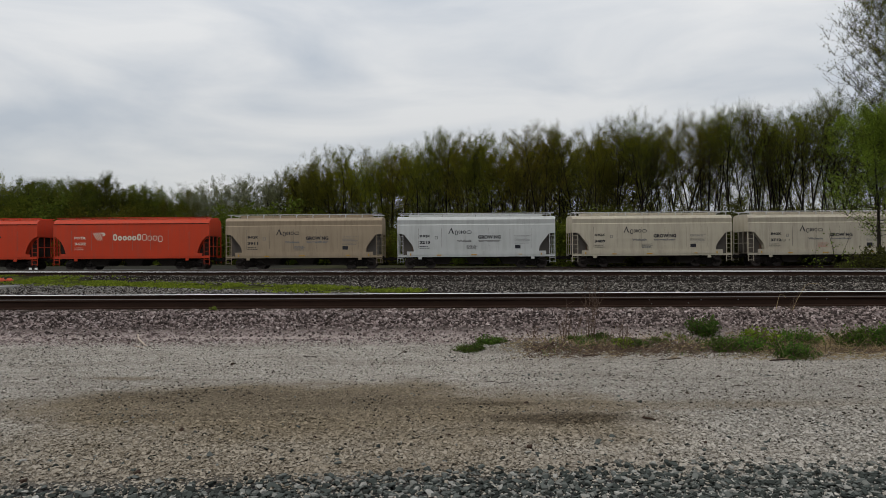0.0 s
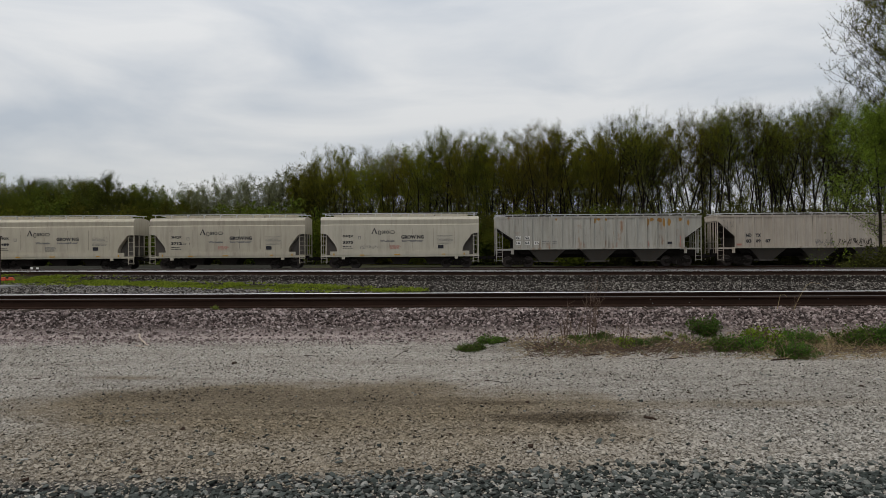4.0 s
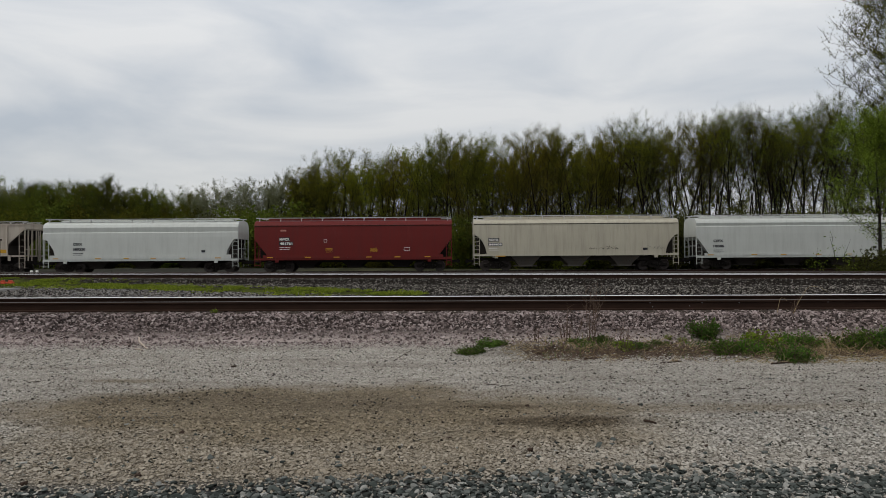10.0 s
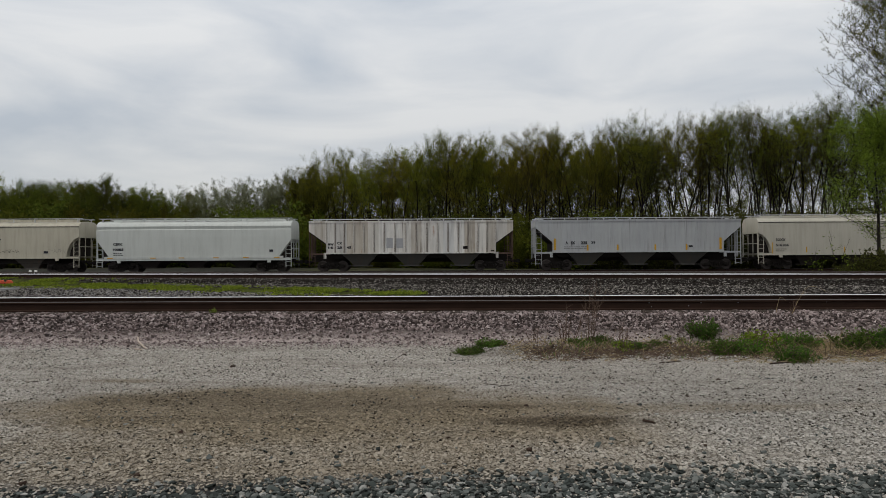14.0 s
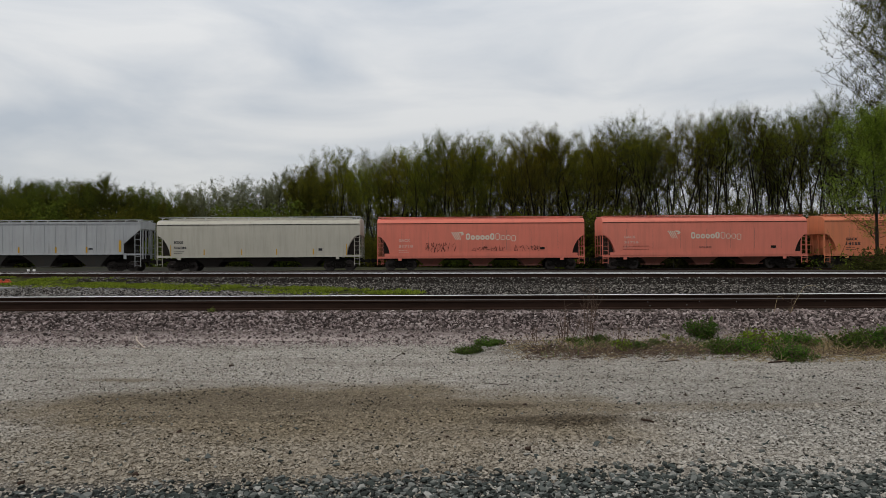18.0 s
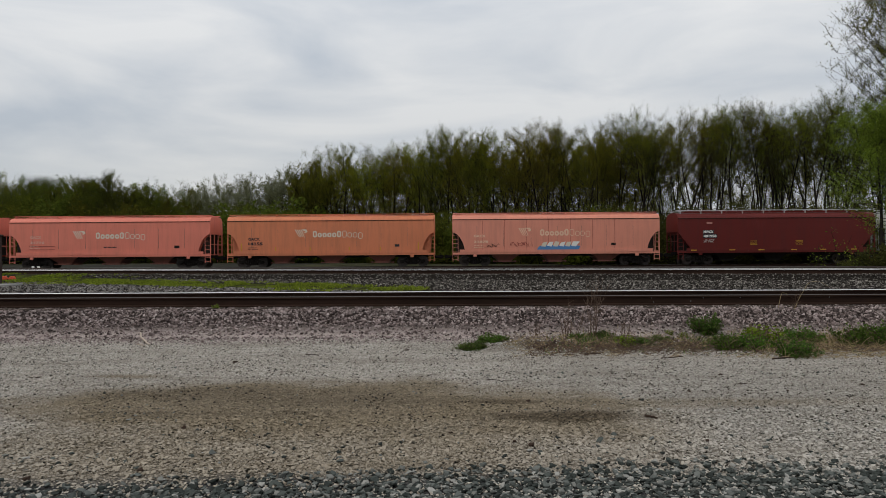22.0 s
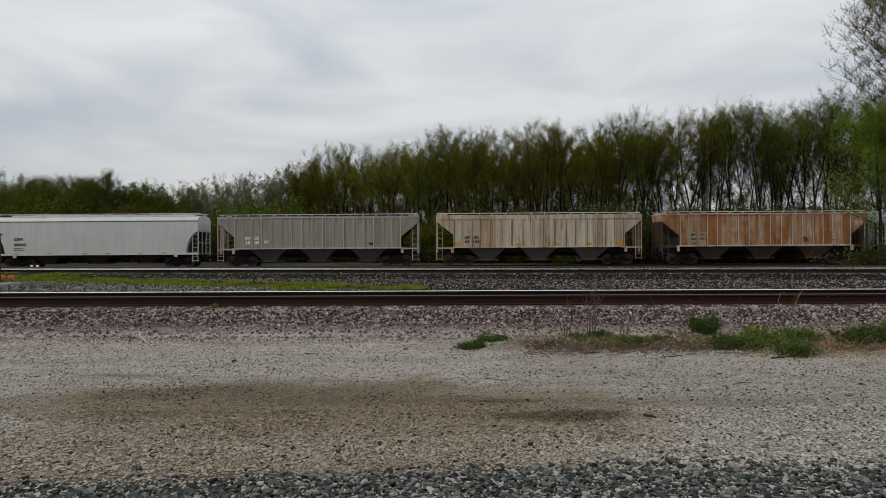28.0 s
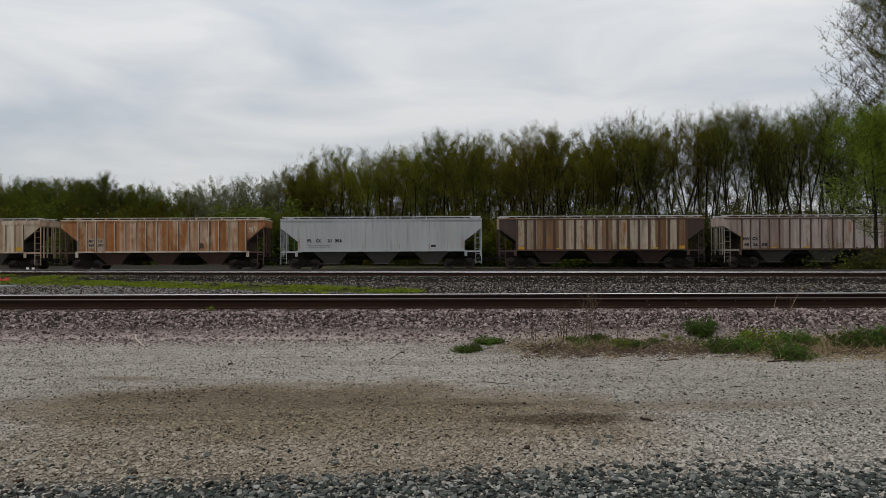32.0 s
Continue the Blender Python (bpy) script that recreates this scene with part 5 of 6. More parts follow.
c, h = ribbed_car(4260, 4622, P_RIB_PATCH, "ribbed covered hopper car in patchy white and beige", rib_w=0.045, weld_paint=P_RUSTRIB, bay_paint=P_BAY, end_paint=P_RUSTRIB, cut_top=3.5, cut_low=2.42)
for s, x0, x1, z in (("MW", 1.6, 2.1, 2.25), ("CX", 2.4, 2.85, 2.35), ("16", 1.65, 2.1, 1.97), ("28", 2.4, 2.85, 1.97), ("45", 3.2, 3.6, 1.97)):
    write(c, s, *bay_of(h, -h + x0, -h + x1), z, z + 0.22, M_BLACK, y=-1.545)
bars(c, [(-h + 6.75, -h + 7.3, 2.0, 2.9), (-h + 7.62, -h + 8.2, 2.0, 2.85)], M_PATCH, "paint_patch", -1.5335)
bars(c, [(-h + 13.4, -h + 13.8, 1.9, 2.15), (-h + 15.8, -h + 16.1, 1.68, 1.8)], M_TRUCK, "notice", -1.546)
c, h = ribbed_car(4661, 5024, P_RIB_BLUE, "blue-grey covered hopper car with narrow seams and yellow stripes", seam_only=True, bay_paint=P_BAY, cut_top=3.74, cut_low=2.44)
for s, x0, x1, z in (("A", 2.6, 2.85, 2.25), ("EX", 3.1, 3.45, 2.25), ("225", 3.95, 4.5, 2.25), ("39", 4.85, 5.2, 2.25)):
    write(c, s, -h + x0, -h + x1, z, z + 0.25, M_BLACK, y=-1.562)
bars(c, [(-h + 1.62, -h + 1.78, 1.75, 2.75), (-h + 4.45, -h + 4.6, 1.7, 2.2), (-h + 7.05, -h + 7.2, 1.7, 2.2), (-h + 10.3, -h + 10.45, 1.7, 2.2), (-h + 13.0, -h + 13.15, 1.7, 2.2), (-h + 15.9, -h + 16.1, 1.75, 2.75)], M_YELLOW, "reflector", -1.562)
bars(c, small_print(-h + 2.5, -h + 5.0, 2.05, 2, 0.15, 6, 0.04), M_GREY, "small_print", -1.56)
bars(c, [(-h + 13.25, -h + 13.6, 1.95, 2.1)], M_BLACK, "notice", -1.56)
c, h = curved_car(5053, 5414, P_BONE2, "pale bone covered hopper car with short yellow stripes", seam=4.1, roof_light=M_GALV, cut=(1.2, 3.1), sill=(1.2, 1.42))
smooth_marks(c, h, 1.5, "SOXX", "516184", M_BLACK, (), z=(2.4, 2.65, 1.95, 2.18), notice=14.1)
bars(c, [(-h + 1.2, -h + 1.27, 1.35, 2.3), (-h + 16.5, -h + 16.57, 1.35, 2.3)] + [(-h + d, -h + d + 0.1, 1.42, 1.9) for d in (4.1, 7.35, 10.4, 13.6)], M_YELLOW, "reflector")

c, h = emblem_car(5445, 5811, P_SALMON, "faded salmon covered hopper car with graffiti and cream wordmark", M_CREAM, "GACX", "31718", M_FADED, (2.45, 2.72, 1.95, 2.2), 7.6, 6.4)
scrawl(c, -h + 4.2, -h + 6.8, 1.5, 2.4, M_TRUCK, 41, 0.014)
scrawl(c, -h + 8.2, -h + 10.9, 1.6, 2.1, M_TRUCK, 42, 0.014)
scrawl(c, -h + 11.8, -h + 14.0, 1.6, 2.15, M_TRUCK, 43, 0.014)
bars(c, [(-h + 14.1, -h + 14.5, 1.75, 1.95)], M_TRUCK, "notice")
c, h = emblem_car(5843, 6203, P_SALMON2, "faded salmon-pink covered hopper car with cream emblem", M_CREAM, "GACX", "31716", M_FADED, (2.65, 2.88, 2.2, 2.42), 7.55, 5.6)
bars(c, [(-h + 1.75, -h + 4.0, 1.95, 1.99), (-h + 1.75, -h + 4.0, 1.68, 1.71)], M_DARKRED, "small_print")
bars(c, small_print(-h + 8.3, -h + 9.5, 1.9, 1, 0.1, 8, 0.07), M_BLACK, "small_print")
bars(c, [(-h + 14.5, -h + 14.95, 1.75, 1.97)], M_TRUCK, "notice")
c, h = emblem_car(6233, 6601, P_APRICOT, "faded orange covered hopper car with yellow stripes and cream wordmark", M_CREAM, "GACX", "14155", M_BLACK, (2.35, 2.6, 1.95, 2.2), 7.4, 5.9,
                  [(1.2, 0.85), (4.2, 0.5), (7.2, 0.5), (10.6, 0.5), (13.3, 0.5), (16.6, 0.85)], under=P_APRICOT)
bars(c, [(-h + 14.6, -h + 15.0, 1.75, 1.95)], M_BLACK, "notice")
c, h = emblem_car(6633, 6998, P_PINK, "faded pink covered hopper car with blue graffiti and bleached wordmark", M_BLEACHED, "GACX", "31878", M_BLEACHED, (2.5, 2.72, 2.0, 2.22), 7.5, 5.7)
bars(c, [(-h + 2.6 + 1.9 * i, -h + 2.62 + 1.9 * i, 1.25, 4.0) for i in range(7)], M_DARKRED, "seam", -1.632)
bm = prism(bmesh.new(), [(-h + 7.3, 1.4), (-h + 10.9, 1.4), (-h + 11.05, 1.7), (-h + 10.2, 1.82), (-h + 9.0, 1.74), (-h + 7.9, 1.84), (-h + 7.45, 1.66)], -1.664, -1.634)
part("graffiti", bm, M_BLUE, c, "blue sprayed graffiti")
for i in range(6):
    x = -h + 7.65 + 0.52 * i
    part("graffiti", prism(bmesh.new(), [(x, 1.68 + 0.03 * (i % 2)), (x + 0.4, 1.66), (x + 0.56 + 0.2 * (i == 5), 2.08), (x + 0.16, 2.0 + 0.05 * (i % 3))], -1.67, -1.665), M_WHITE if i % 2 else M_CREAM, c, "pale sprayed graffiti letter shape")
scrawl(c, -h + 2.8, -h + 3.9, 1.6, 1.95, M_TRUCK, 44, 0.014)
scrawl(c, -h + 5.1, -h + 6.7, 1.6, 2.1, M_DARKRED, 45, 0.014)
bars(c, [(-h + 13.7, -h + 14.1, 1.75, 1.95)], M_TRUCK, "notice")

c, h = curved_car(7030, 7375, P_MAROON2, "dark maroon covered hopper car with white reporting marks", seam=4.05, under=M_TRUCK, roof_light=M_GALV, cut=(1.35, 2.85), rnd_cut=False)
smooth_marks(c, h, 2.2, "MWCX", "481958", M_WHITE, (1.1, 4.4, 6.9, 9.7, 12.2, 14.8), z=(2.72, 2.95, 2.35, 2.58), plates=True)
bars(c, [(-h + 2.48, -h + 2.95, 3.52, 3.66)], M_REDTXT, "small_print")
bars(c, [(-h + 6.2, -h + 6.8, 2.0 - 0.1 * i, 2.03 - 0.1 * i) for i in range(4)] + [(-h + 10.1, -h + 10.7, 2.0 - 0.1 * i, 2.03 - 0.1 * i) for i in range(4)], M_YELLOW, "stencil")
c, h = curved_car(7406, 7774, P_WHITE2, "greyish-white covered hopper car with a fine roof seam", seam=4.1, roof_light=None, cut=(1.1, 3.1), sill=(1.1, 1.35))
smooth_marks(c, h, 1.9, "CEFX", "355465", M_BLACK, (1.9, 4.8, 7.9, 9.9, 12.7, 14.9), z=(2.4, 2.63, 1.95, 2.17), tick_w=0.45)

c, h = ribbed_car(7808, 8165, P_RIB_DULL, "dull grey ribbed covered hopper car with pale posts", rib_paint=P_RIB_BEIGE, rib_w=0.05, bay_paint=P_BAY, cut_top=3.8, cut_low=2.55)
for s, x0, x1, z in (("MW", 2.5, 3.0, 2.33), ("CX", 3.4, 3.85, 2.33), ("38", 2.5, 2.95, 1.95), ("05", 3.4, 3.85, 1.95), ("97", 4.4, 4.85, 2.0)):
    write(c, s, *bay_of(h, -h + x0, -h + x1), z, z + 0.28, M_WHITE, y=-1.545)
bars(c, [(-h + 13.2, -h + 13.65, 1.85, 2.05)], M_BLACK, "notice", -1.546)
c, h = ribbed_car(8197, 8560, P_RIB_CREAM, "stained cream ribbed covered hopper car with yellow patches", bay_paint=P_BAY_LIGHT, weld_paint=P_RUSTRIB, rib_w=0.06, cut_top=3.87, cut_low=2.64, chord=0.3)
for s, x0, x1, z in (("GF", 2.5, 2.95, 2.3), ("SX", 3.4, 3.85, 2.3), ("63", 2.52, 2.95, 1.95), ("156", 3.4, 3.94, 1.95)):
    write(c, s, *bay_of(h, -h + x0, -h + x1), z, z + 0.25, M_BLACK, y=-1.545)
bars(c, [(-h + 1.62, -h + 2.15, 1.72, 2.0), (-h + 4.1, -h + 4.6, 1.7, 1.82), (-h + 6.9, -h + 7.35, 1.7, 1.9), (-h + 10.4, -h + 10.8, 1.7, 1.9), (-h + 13.1, -h + 13.5, 1.7, 1.9), (h - 2.2, h - 1.65, 1.72, 2.02)], M_YELLOW, "reflector", -1.546)
c, h = ribbed_car(8596, 8957, P_RIB_RUST, "badly rusted orange-brown ribbed covered hopper car with cream posts", rib_paint=P_CREAMRIB, rib_w=0.045, under=P_RUSTRIB, roof_light=P_CREAMRIB, end_paint=P_RUSTRIB, weld_paint=P_DARKBROWN, cut_top=3.72, cut_low=2.5)
bars(c, [(*bay_of(h, -h + 2.5, -h + 3.0), 1.9, 2.75), (*bay_of(h, -h + 3.4, -h + 3.95), 1.65, 2.75)], M_PANEL, "stencil_panel", -1.545)
for s, x0, x1, z in (("MW", 2.5, 2.92, 2.42), ("CX", 3.4, 3.82, 2.42), ("460", 2.5, 2.96, 2.05), ("591", 3.4, 3.88, 2.05)):
    write(c, s, *bay_of(h, -h + x0, -h + x1), z, z + 0.24, M_BLACK, y=-1.552)
bm = bmesh.new()
prism(bm, [(-h + 12.3 + 0.22 * math.cos(a * math.pi / 5), 2.1 + 0.24 * math.sin(a * math.pi / 5)) for a in range(10)], -1.55, -1.532)
part("stain", bm, P_RUSTRIB, c, "round rust-brown spot")
scrawl(c, h - 1.2, h - 0.5, 3.2, 3.9, M_CREAM, 46, 0.02)
c, h = ribbed_car(8987, 9344, P_RIB_SILVER, "silver-grey covered hopper car with narrow seams", seam_only=True, bay_paint=P_BAY, cut_top=3.58, cut_low=2.4)
for s, x0, x1, z in (("PL", 2.35, 2.75, 2.35), ("CX", 3.1, 3.55, 2.35), ("21", 4.1, 4.45, 2.35), ("356", 4.75, 5.35, 2.35)):
    write(c, s, -h + x0, -h + x1, z, z + 0.28, M_BLACK, y=-1.562)
bars(c, [(-h + 1.62, -h + 1.68, 1.8, 2.7), (-h + 7.15, -h + 7.21, 1.75, 2.2), (-h + 10.3, -h + 10.36, 1.75, 2.2), (-h + 12.95, -h + 13.01, 1.75, 2.2), (h - 1.75, h - 1.69, 1.8, 2.7)], M_REDTXT, "stripe", -1.562)
bars(c, [(-h + 13.1, -h + 13.5, 1.9, 2.1)], M_BLACK, "notice", -1.562)
bars(c, small_print(-h + 2.4, -h + 4.4, 2.1, 2, 0.15, 7, 0.04), M_GREY, "small_print", -1.56)
c, h = ribbed_car(9375, 9737, P_RIB_BROWN, "brown-stained ribbed covered hopper car with dark posts and ends", end_paint=P_DARKBROWN, rib_paint=P_RUSTRIB, rib_w=0.11, bay_paint=P_DARKBROWN, dark_ends=P_DARKBROWN)
bars(c, [(*bay_of(h, -h + 1.65, -h + 2.1), 2.5, 2.78), (*bay_of(h, -h + 1.65, -h + 2.1), 2.0, 2.4)], M_PANEL, "stencil_panel", -1.545)
bars(c, [(-h + 1.6, -h + 2.2, 1.66, 1.86), (-h + 4.9, -h + 5.4, 1.66, 1.76), (-h + 7.6, -h + 8.2, 1.66, 1.78), (-h + 10.6, -h + 11.1, 1.66, 1.78), (-h + 13.3, -h + 13.9, 1.66, 1.78), (h - 2.2, h - 1.7, 1.66, 1.92)], M_YELLOW, "reflector", -1.546)
c, h = ribbed_car(9772, 10134, P_RIB_MOTTLE, "mottled grey ribbed covered hopper car with a yellow stripe", rib_paint=P_RUSTRIB, rib_w=0.06, bay_paint=P_BAY, end_paint=P_RIB_DULL, cut_top=3.6, cut_low=2.65)
for s, x0, x1, z in (("MW", 1.6, 2.2, 2.35), ("CX", 2.4, 2.9, 2.35), ("48", 1.7, 2.2, 1.85), ("26", 2.45, 2.9, 1.85), ("08", 3.2, 3.7, 1.85)):
    write(c, s, *bay_of(h, -h + x0, -h + x1), z, z + 0.28, M_BLACK, y=-1.545)
bars(c, [(-h + 1.42, -h + 1.52, 1.7, 2.8), (-h + 4.0, -h + 4.5, 1.66, 1.76), (-h + 6.8, -h + 7.3, 1.66, 1.78)], M_YELLOW, "reflector", -1.546)


# ---- trees and shrubs ----
class Grow:
    """Gathers the wood and the leaves of one plant."""

    def __init__(self, seed):
        self.r = random.Random(seed)
        self.wv, self.wf, self.lv, self.lf = [], [], [], []
        self.kite = False

    def stem(self, pts, r0, r1, sides=4):
        base = len(self.wv)
        n = len(pts)
        for i, p in enumerate(pts):
            d = (pts[min(n - 1, i + 1)] - pts[max(0, i - 1)]).normalized()
            u = d.cross(Vector((0.3, 0.9, 0.2))).normalized()
            w = d.cross(u)
            r = r0 + (r1 - r0) * i / max(1, n - 1)
            for j in range(sides):
                a = 2 * math.pi * j / sides
                self.wv.append(p + r * (math.cos(a) * u + math.sin(a) * w))
        for i in range(n - 1):
            for j in range(sides):
                k = base + i * sides
                self.wf.append((k + j, k + (j + 1) % sides, k + sides + (j + 1) % sides, k + sides + j))

    def path(self, p, d, length, steps, bend, up=0.0):
        pts = [p.copy()]
        d = d.normalized()
        for _ in range(steps):
            d = (d + Vector((self.r.gauss(0, bend), self.r.gauss(0, bend), self.r.gauss(0, bend) + up))).normalized()
            p = p + d * length / steps
            pts.append(p.copy())
        return pts

    def leaf(self, p, s):
        g = self.r
        a = Vector((g.gauss(0, 1), g.gauss(0, 1), g.gauss(0, 1))).normalized()
        b = a.cross(Vector((g.gauss(0, 1), g.gauss(0, 1), g.gauss(0, 1)))).normalized()
        k = len(self.lv)
        if self.kite:
            self.lv += [p - a * s, p + b * s * 0.45, p + a * s, p - b * s * 0.45]
            self.lf.append((k, k + 1, k + 2, k + 3))
        else:
            self.lv += [p - a * s, p + b * s * 0.9, p + a * s]
            self.lf.append((k, k + 1, k + 2))

    def tall(self):
        return max(v.z for v in self.wv + self.lv)

    def meshes(self, name, bark, leaves):
        return raw(name + "_wood", self.wv, self.wf, bark, True), raw(name + "_leaves", self.lv, self.lf, leaves)


def tall_tree(seed, h, stems=1, limbs=26, leaves=2200, size=0.11, crown_from=0.3, spread=0.16, bare_top=0.25, rise=0.6, near=False, twigs=9, splay=0.07, drift=0.11, bend=0.13):
    """A woodland tree in early leaf: forked stems, steep limbs, a haze of fine twigs, and leaves in uneven clumps on them. Leaves far off are single triangles."""
    g = Grow(seed)
    g.kite = near
    for s in range(stems):
        a = 2 * math.pi * (s + g.r.random()) / stems
        out = splay * (stems > 1)
        lean = Vector((math.cos(a) * out + g.r.gauss(0, 0.035), math.sin(a) * out + g.r.gauss(0, 0.035), 1.0))
        hh = h * g.r.uniform(0.82, 1.0) if s else h
        trunk = g.path(Vector((math.cos(a) * 0.3 * (stems > 1), math.sin(a) * 0.3 * (stems > 1), -0.3)), lean, hh, 9, 0.025 if near else 0.05, 0.03)
        g.stem(trunk, 0.0125 * h / (1 + 0.22 * (stems - 1)), 0.014, 6 if near else 5)
        tips = []
        n = limbs // stems
        for i in range(n):
            f = crown_from + (0.98 - crown_from) * ((i + g.r.random()) / n) ** 0.72
            k = min(8, int(f * 9))
            p = trunk[k].lerp(trunk[k + 1], f * 9 - k)
            a = g.r.uniform(0, 2 * math.pi)
            u = (f - crown_from) / (1 - crown_from)
            length = h * spread * (g.r.uniform(0.8, 1.02) if near else g.r.uniform(0.6, 1.15)) * (0.42 + 0.72 * math.sin(math.pi * min(1.0, 0.22 + 0.68 * u)) - 0.22 * u)
            limb = g.path(p, Vector((math.cos(a), math.sin(a), rise * g.r.uniform(0.6, 1.5))), length, 5, bend, 0.08)
            g.stem(limb, 0.034 * (1.25 - f) * h / 16, 0.009, 3)
            lush = g.r.choice((0.3, 0.7, 1.0, 1.0, 1.4)) * (0.35 + 0.9 * min(1.0, u * 1.6))
            for _ in range(twigs):
                q = limb[g.r.randrange(1, 6)]
                tw = g.path(q, Vector((g.r.gauss(0, 0.7), g.r.gauss(0, 0.7), 0.75 + 0.4 * u)), h * 0.06 * g.r.uniform(0.5, 1.5), 3 if near else 2, 0.16, 0.06)
                g.stem(tw, 0.013, 0.004, 3)
                tips.append((tw, u, lush))
            tips.append((limb, u, lush))
        weights = np.cumsum([lush * (0.75 if u > 1 - bare_top else 1.0) for _, u, lush in tips])
        for tw, u, lush in g.r.choices(tips, cum_weights=list(weights), k=leaves // stems):
            k = g.r.randrange(len(tw) - 1)
            p = tw[k].lerp(tw[k + 1], g.r.random())
            g.leaf(p + Vector((g.r.gauss(0, drift), g.r.gauss(0, drift), g.r.gauss(0, drift))), size * g.r.uniform(0.6, 1.4))
    return g


def round_bush(seed, h, width, leaves, size, stems=14):
    """A bush: many stems from the ground, an uneven leafy mass."""
    g = Grow(seed)
    g.kite = h < 3
    tips = []
    for i in range(stems):
        a = g.r.uniform(0, 2 * math.pi)
        d = Vector((math.cos(a) * g.r.uniform(0.1, 1.0) * width / h, math.sin(a) * g.r.uniform(0.1, 1.0) * width / h, 1.0))
        st = g.path(Vector((g.r.gauss(0, width * 0.12), g.r.gauss(0, width * 0.12), -0.1)), d, h * g.r.uniform(0.6, 1.05), 6, 0.12, 0.03)
        g.stem(st, 0.012 * h ** 0.6, 0.004 * h ** 0.4, 3)
        tips.append(st)
        for _ in range(4):
            q = st[g.r.randrange(1, 6)]
            tw = g.path(q, Vector((g.r.gauss(0, 0.8), g.r.gauss(0, 0.8), 0.6)), h * 0.28, 4 if h < 3 else 2, 0.15, 0.05)
            g.stem(tw, 0.006 * h ** 0.5, 0.003, 3)
            tips.append(tw)
    for _ in range(leaves):
        tw = g.r.choice(tips)
        k = g.r.randrange(len(tw) - 1)
        p = tw[k].lerp(tw[k + 1], g.r.random())
        sp = 0.055 * h
        g.leaf(p + Vector((g.r.gauss(0, sp), g.r.gauss(0, sp), g.r.gauss(0, sp))), size * g.r.uniform(0.6, 1.4))
    return g


def plant(name, label, category, meshes, m, group=""):
    thing = tagged(new(name), label, category, group)
    thing.matrix_basis = m
    part("trunk" if category == "tree" else "stem", meshes[0], None, thing)
    part("crown" if category == "tree" else "foliage", meshes[1], None, thing)
    return thing


def kinds(grown, name, leaves=M_LEAF_WOOD):
    return [(*g.meshes(name, M_BARK, leaves), g.tall()) for g in grown]


TALL = kinds([tall_tree(100 + i, 16.0, 2 + (i % 3 == 2), 74, 27000, 0.047, 0.2 + 0.06 * (i % 3), 0.31, 0.0, 1.0, twigs=11, drift=0.16) for i in range(6)], "tall_tree")
OPEN = kinds([tall_tree(110 + i, 16.0, 2 + (i % 2), 66, 16500, 0.044, 0.41 + 0.05 * (i % 3), 0.31, 0.0, 1.05, twigs=12, splay=0.08, drift=0.15) for i in range(6)], "open_tree")
BACK = kinds([tall_tree(120 + i, 16.0, 2, 40, 5600, 0.1, 0.14, 0.29, 0.25, 0.9, twigs=5, drift=0.2) for i in range(4)], "back_tree")
LOW = kinds([tall_tree(140 + i, 11.0, 2 + i % 2, 46, 19000, 0.056, 0.1, 0.37, 0.2, 0.8, twigs=9, splay=0.12, drift=0.16) for i in range(4)], "low_tree", M_LEAF_LOW)
PALE = kinds([tall_tree(150 + i, 12.0, 3, 46, 9000, 0.062, 0.2, 0.38, 0.1, 0.6, twigs=9, splay=0.22, drift=0.14, bend=0.24) for i in range(3)], "pale_tree", M_LEAF_PALE)
BUSH = kinds([round_bush(180 + i, 4.5, 5.0, 9500, 0.085) for i in range(4)], "bush", M_LEAF_BUSH)
THICKET = kinds([round_bush(184 + i, 4.5, 5.0, 9500, 0.085) for i in range(4)], "bush", M_LEAF_LOW)
FRESH = kinds([round_bush(190, 4.5, 5.0, 7000, 0.11)], "bush", M_LEAF_FRESH)


def at_view(px, y, z=None):
    """A place on the ground at depth y, seen at that bearing."""
    x = (px - 784.0) / 1230.6 * y
    return x, y, height(x, y) if z is None else z


# the wood's skyline: bearing, and rise above the horizon
SKYLINE = [(-80, 140), (0, 142), (60, 137), (120, 140), (185, 140), (240, 136), (265, 118), (310, 124), (340, 108), (360, 128), (440, 144), (505, 156), (530, 140), (560, 168), (600, 178), (650, 184), (700, 184), (720, 166),
           (750, 197), (790, 223), (870, 211), (915, 202), (935, 222), (1010, 215), (1040, 229), (1115, 246), (1190, 254), (1260, 264), (1310, 271), (1345, 260), (1380, 263), (1440, 287), (1470, 266), (1620, 280)]


def skyline(px):
    return blend(px, *SKYLINE)


def depth(px):
    return blend(px, (-80, 122), (340, 122), (540, 112), (790, 98), (1100, 84), (1330, 78), (1620, 75))


def stand(name, label, category, kind, px, y, tall, rnd, group):
    x, y, z = at_view(px, y)
    s = tall / kind[2]
    plant(name, label, category, kind, Matrix.Translation((x, y, z)) @ Matrix.Rotation(rnd.uniform(0, 6.28), 4, "Z") @ Matrix.Diagonal((s * rnd.uniform(0.9, 1.1), s * rnd.uniform(0.9, 1.1), s, 1)), group)


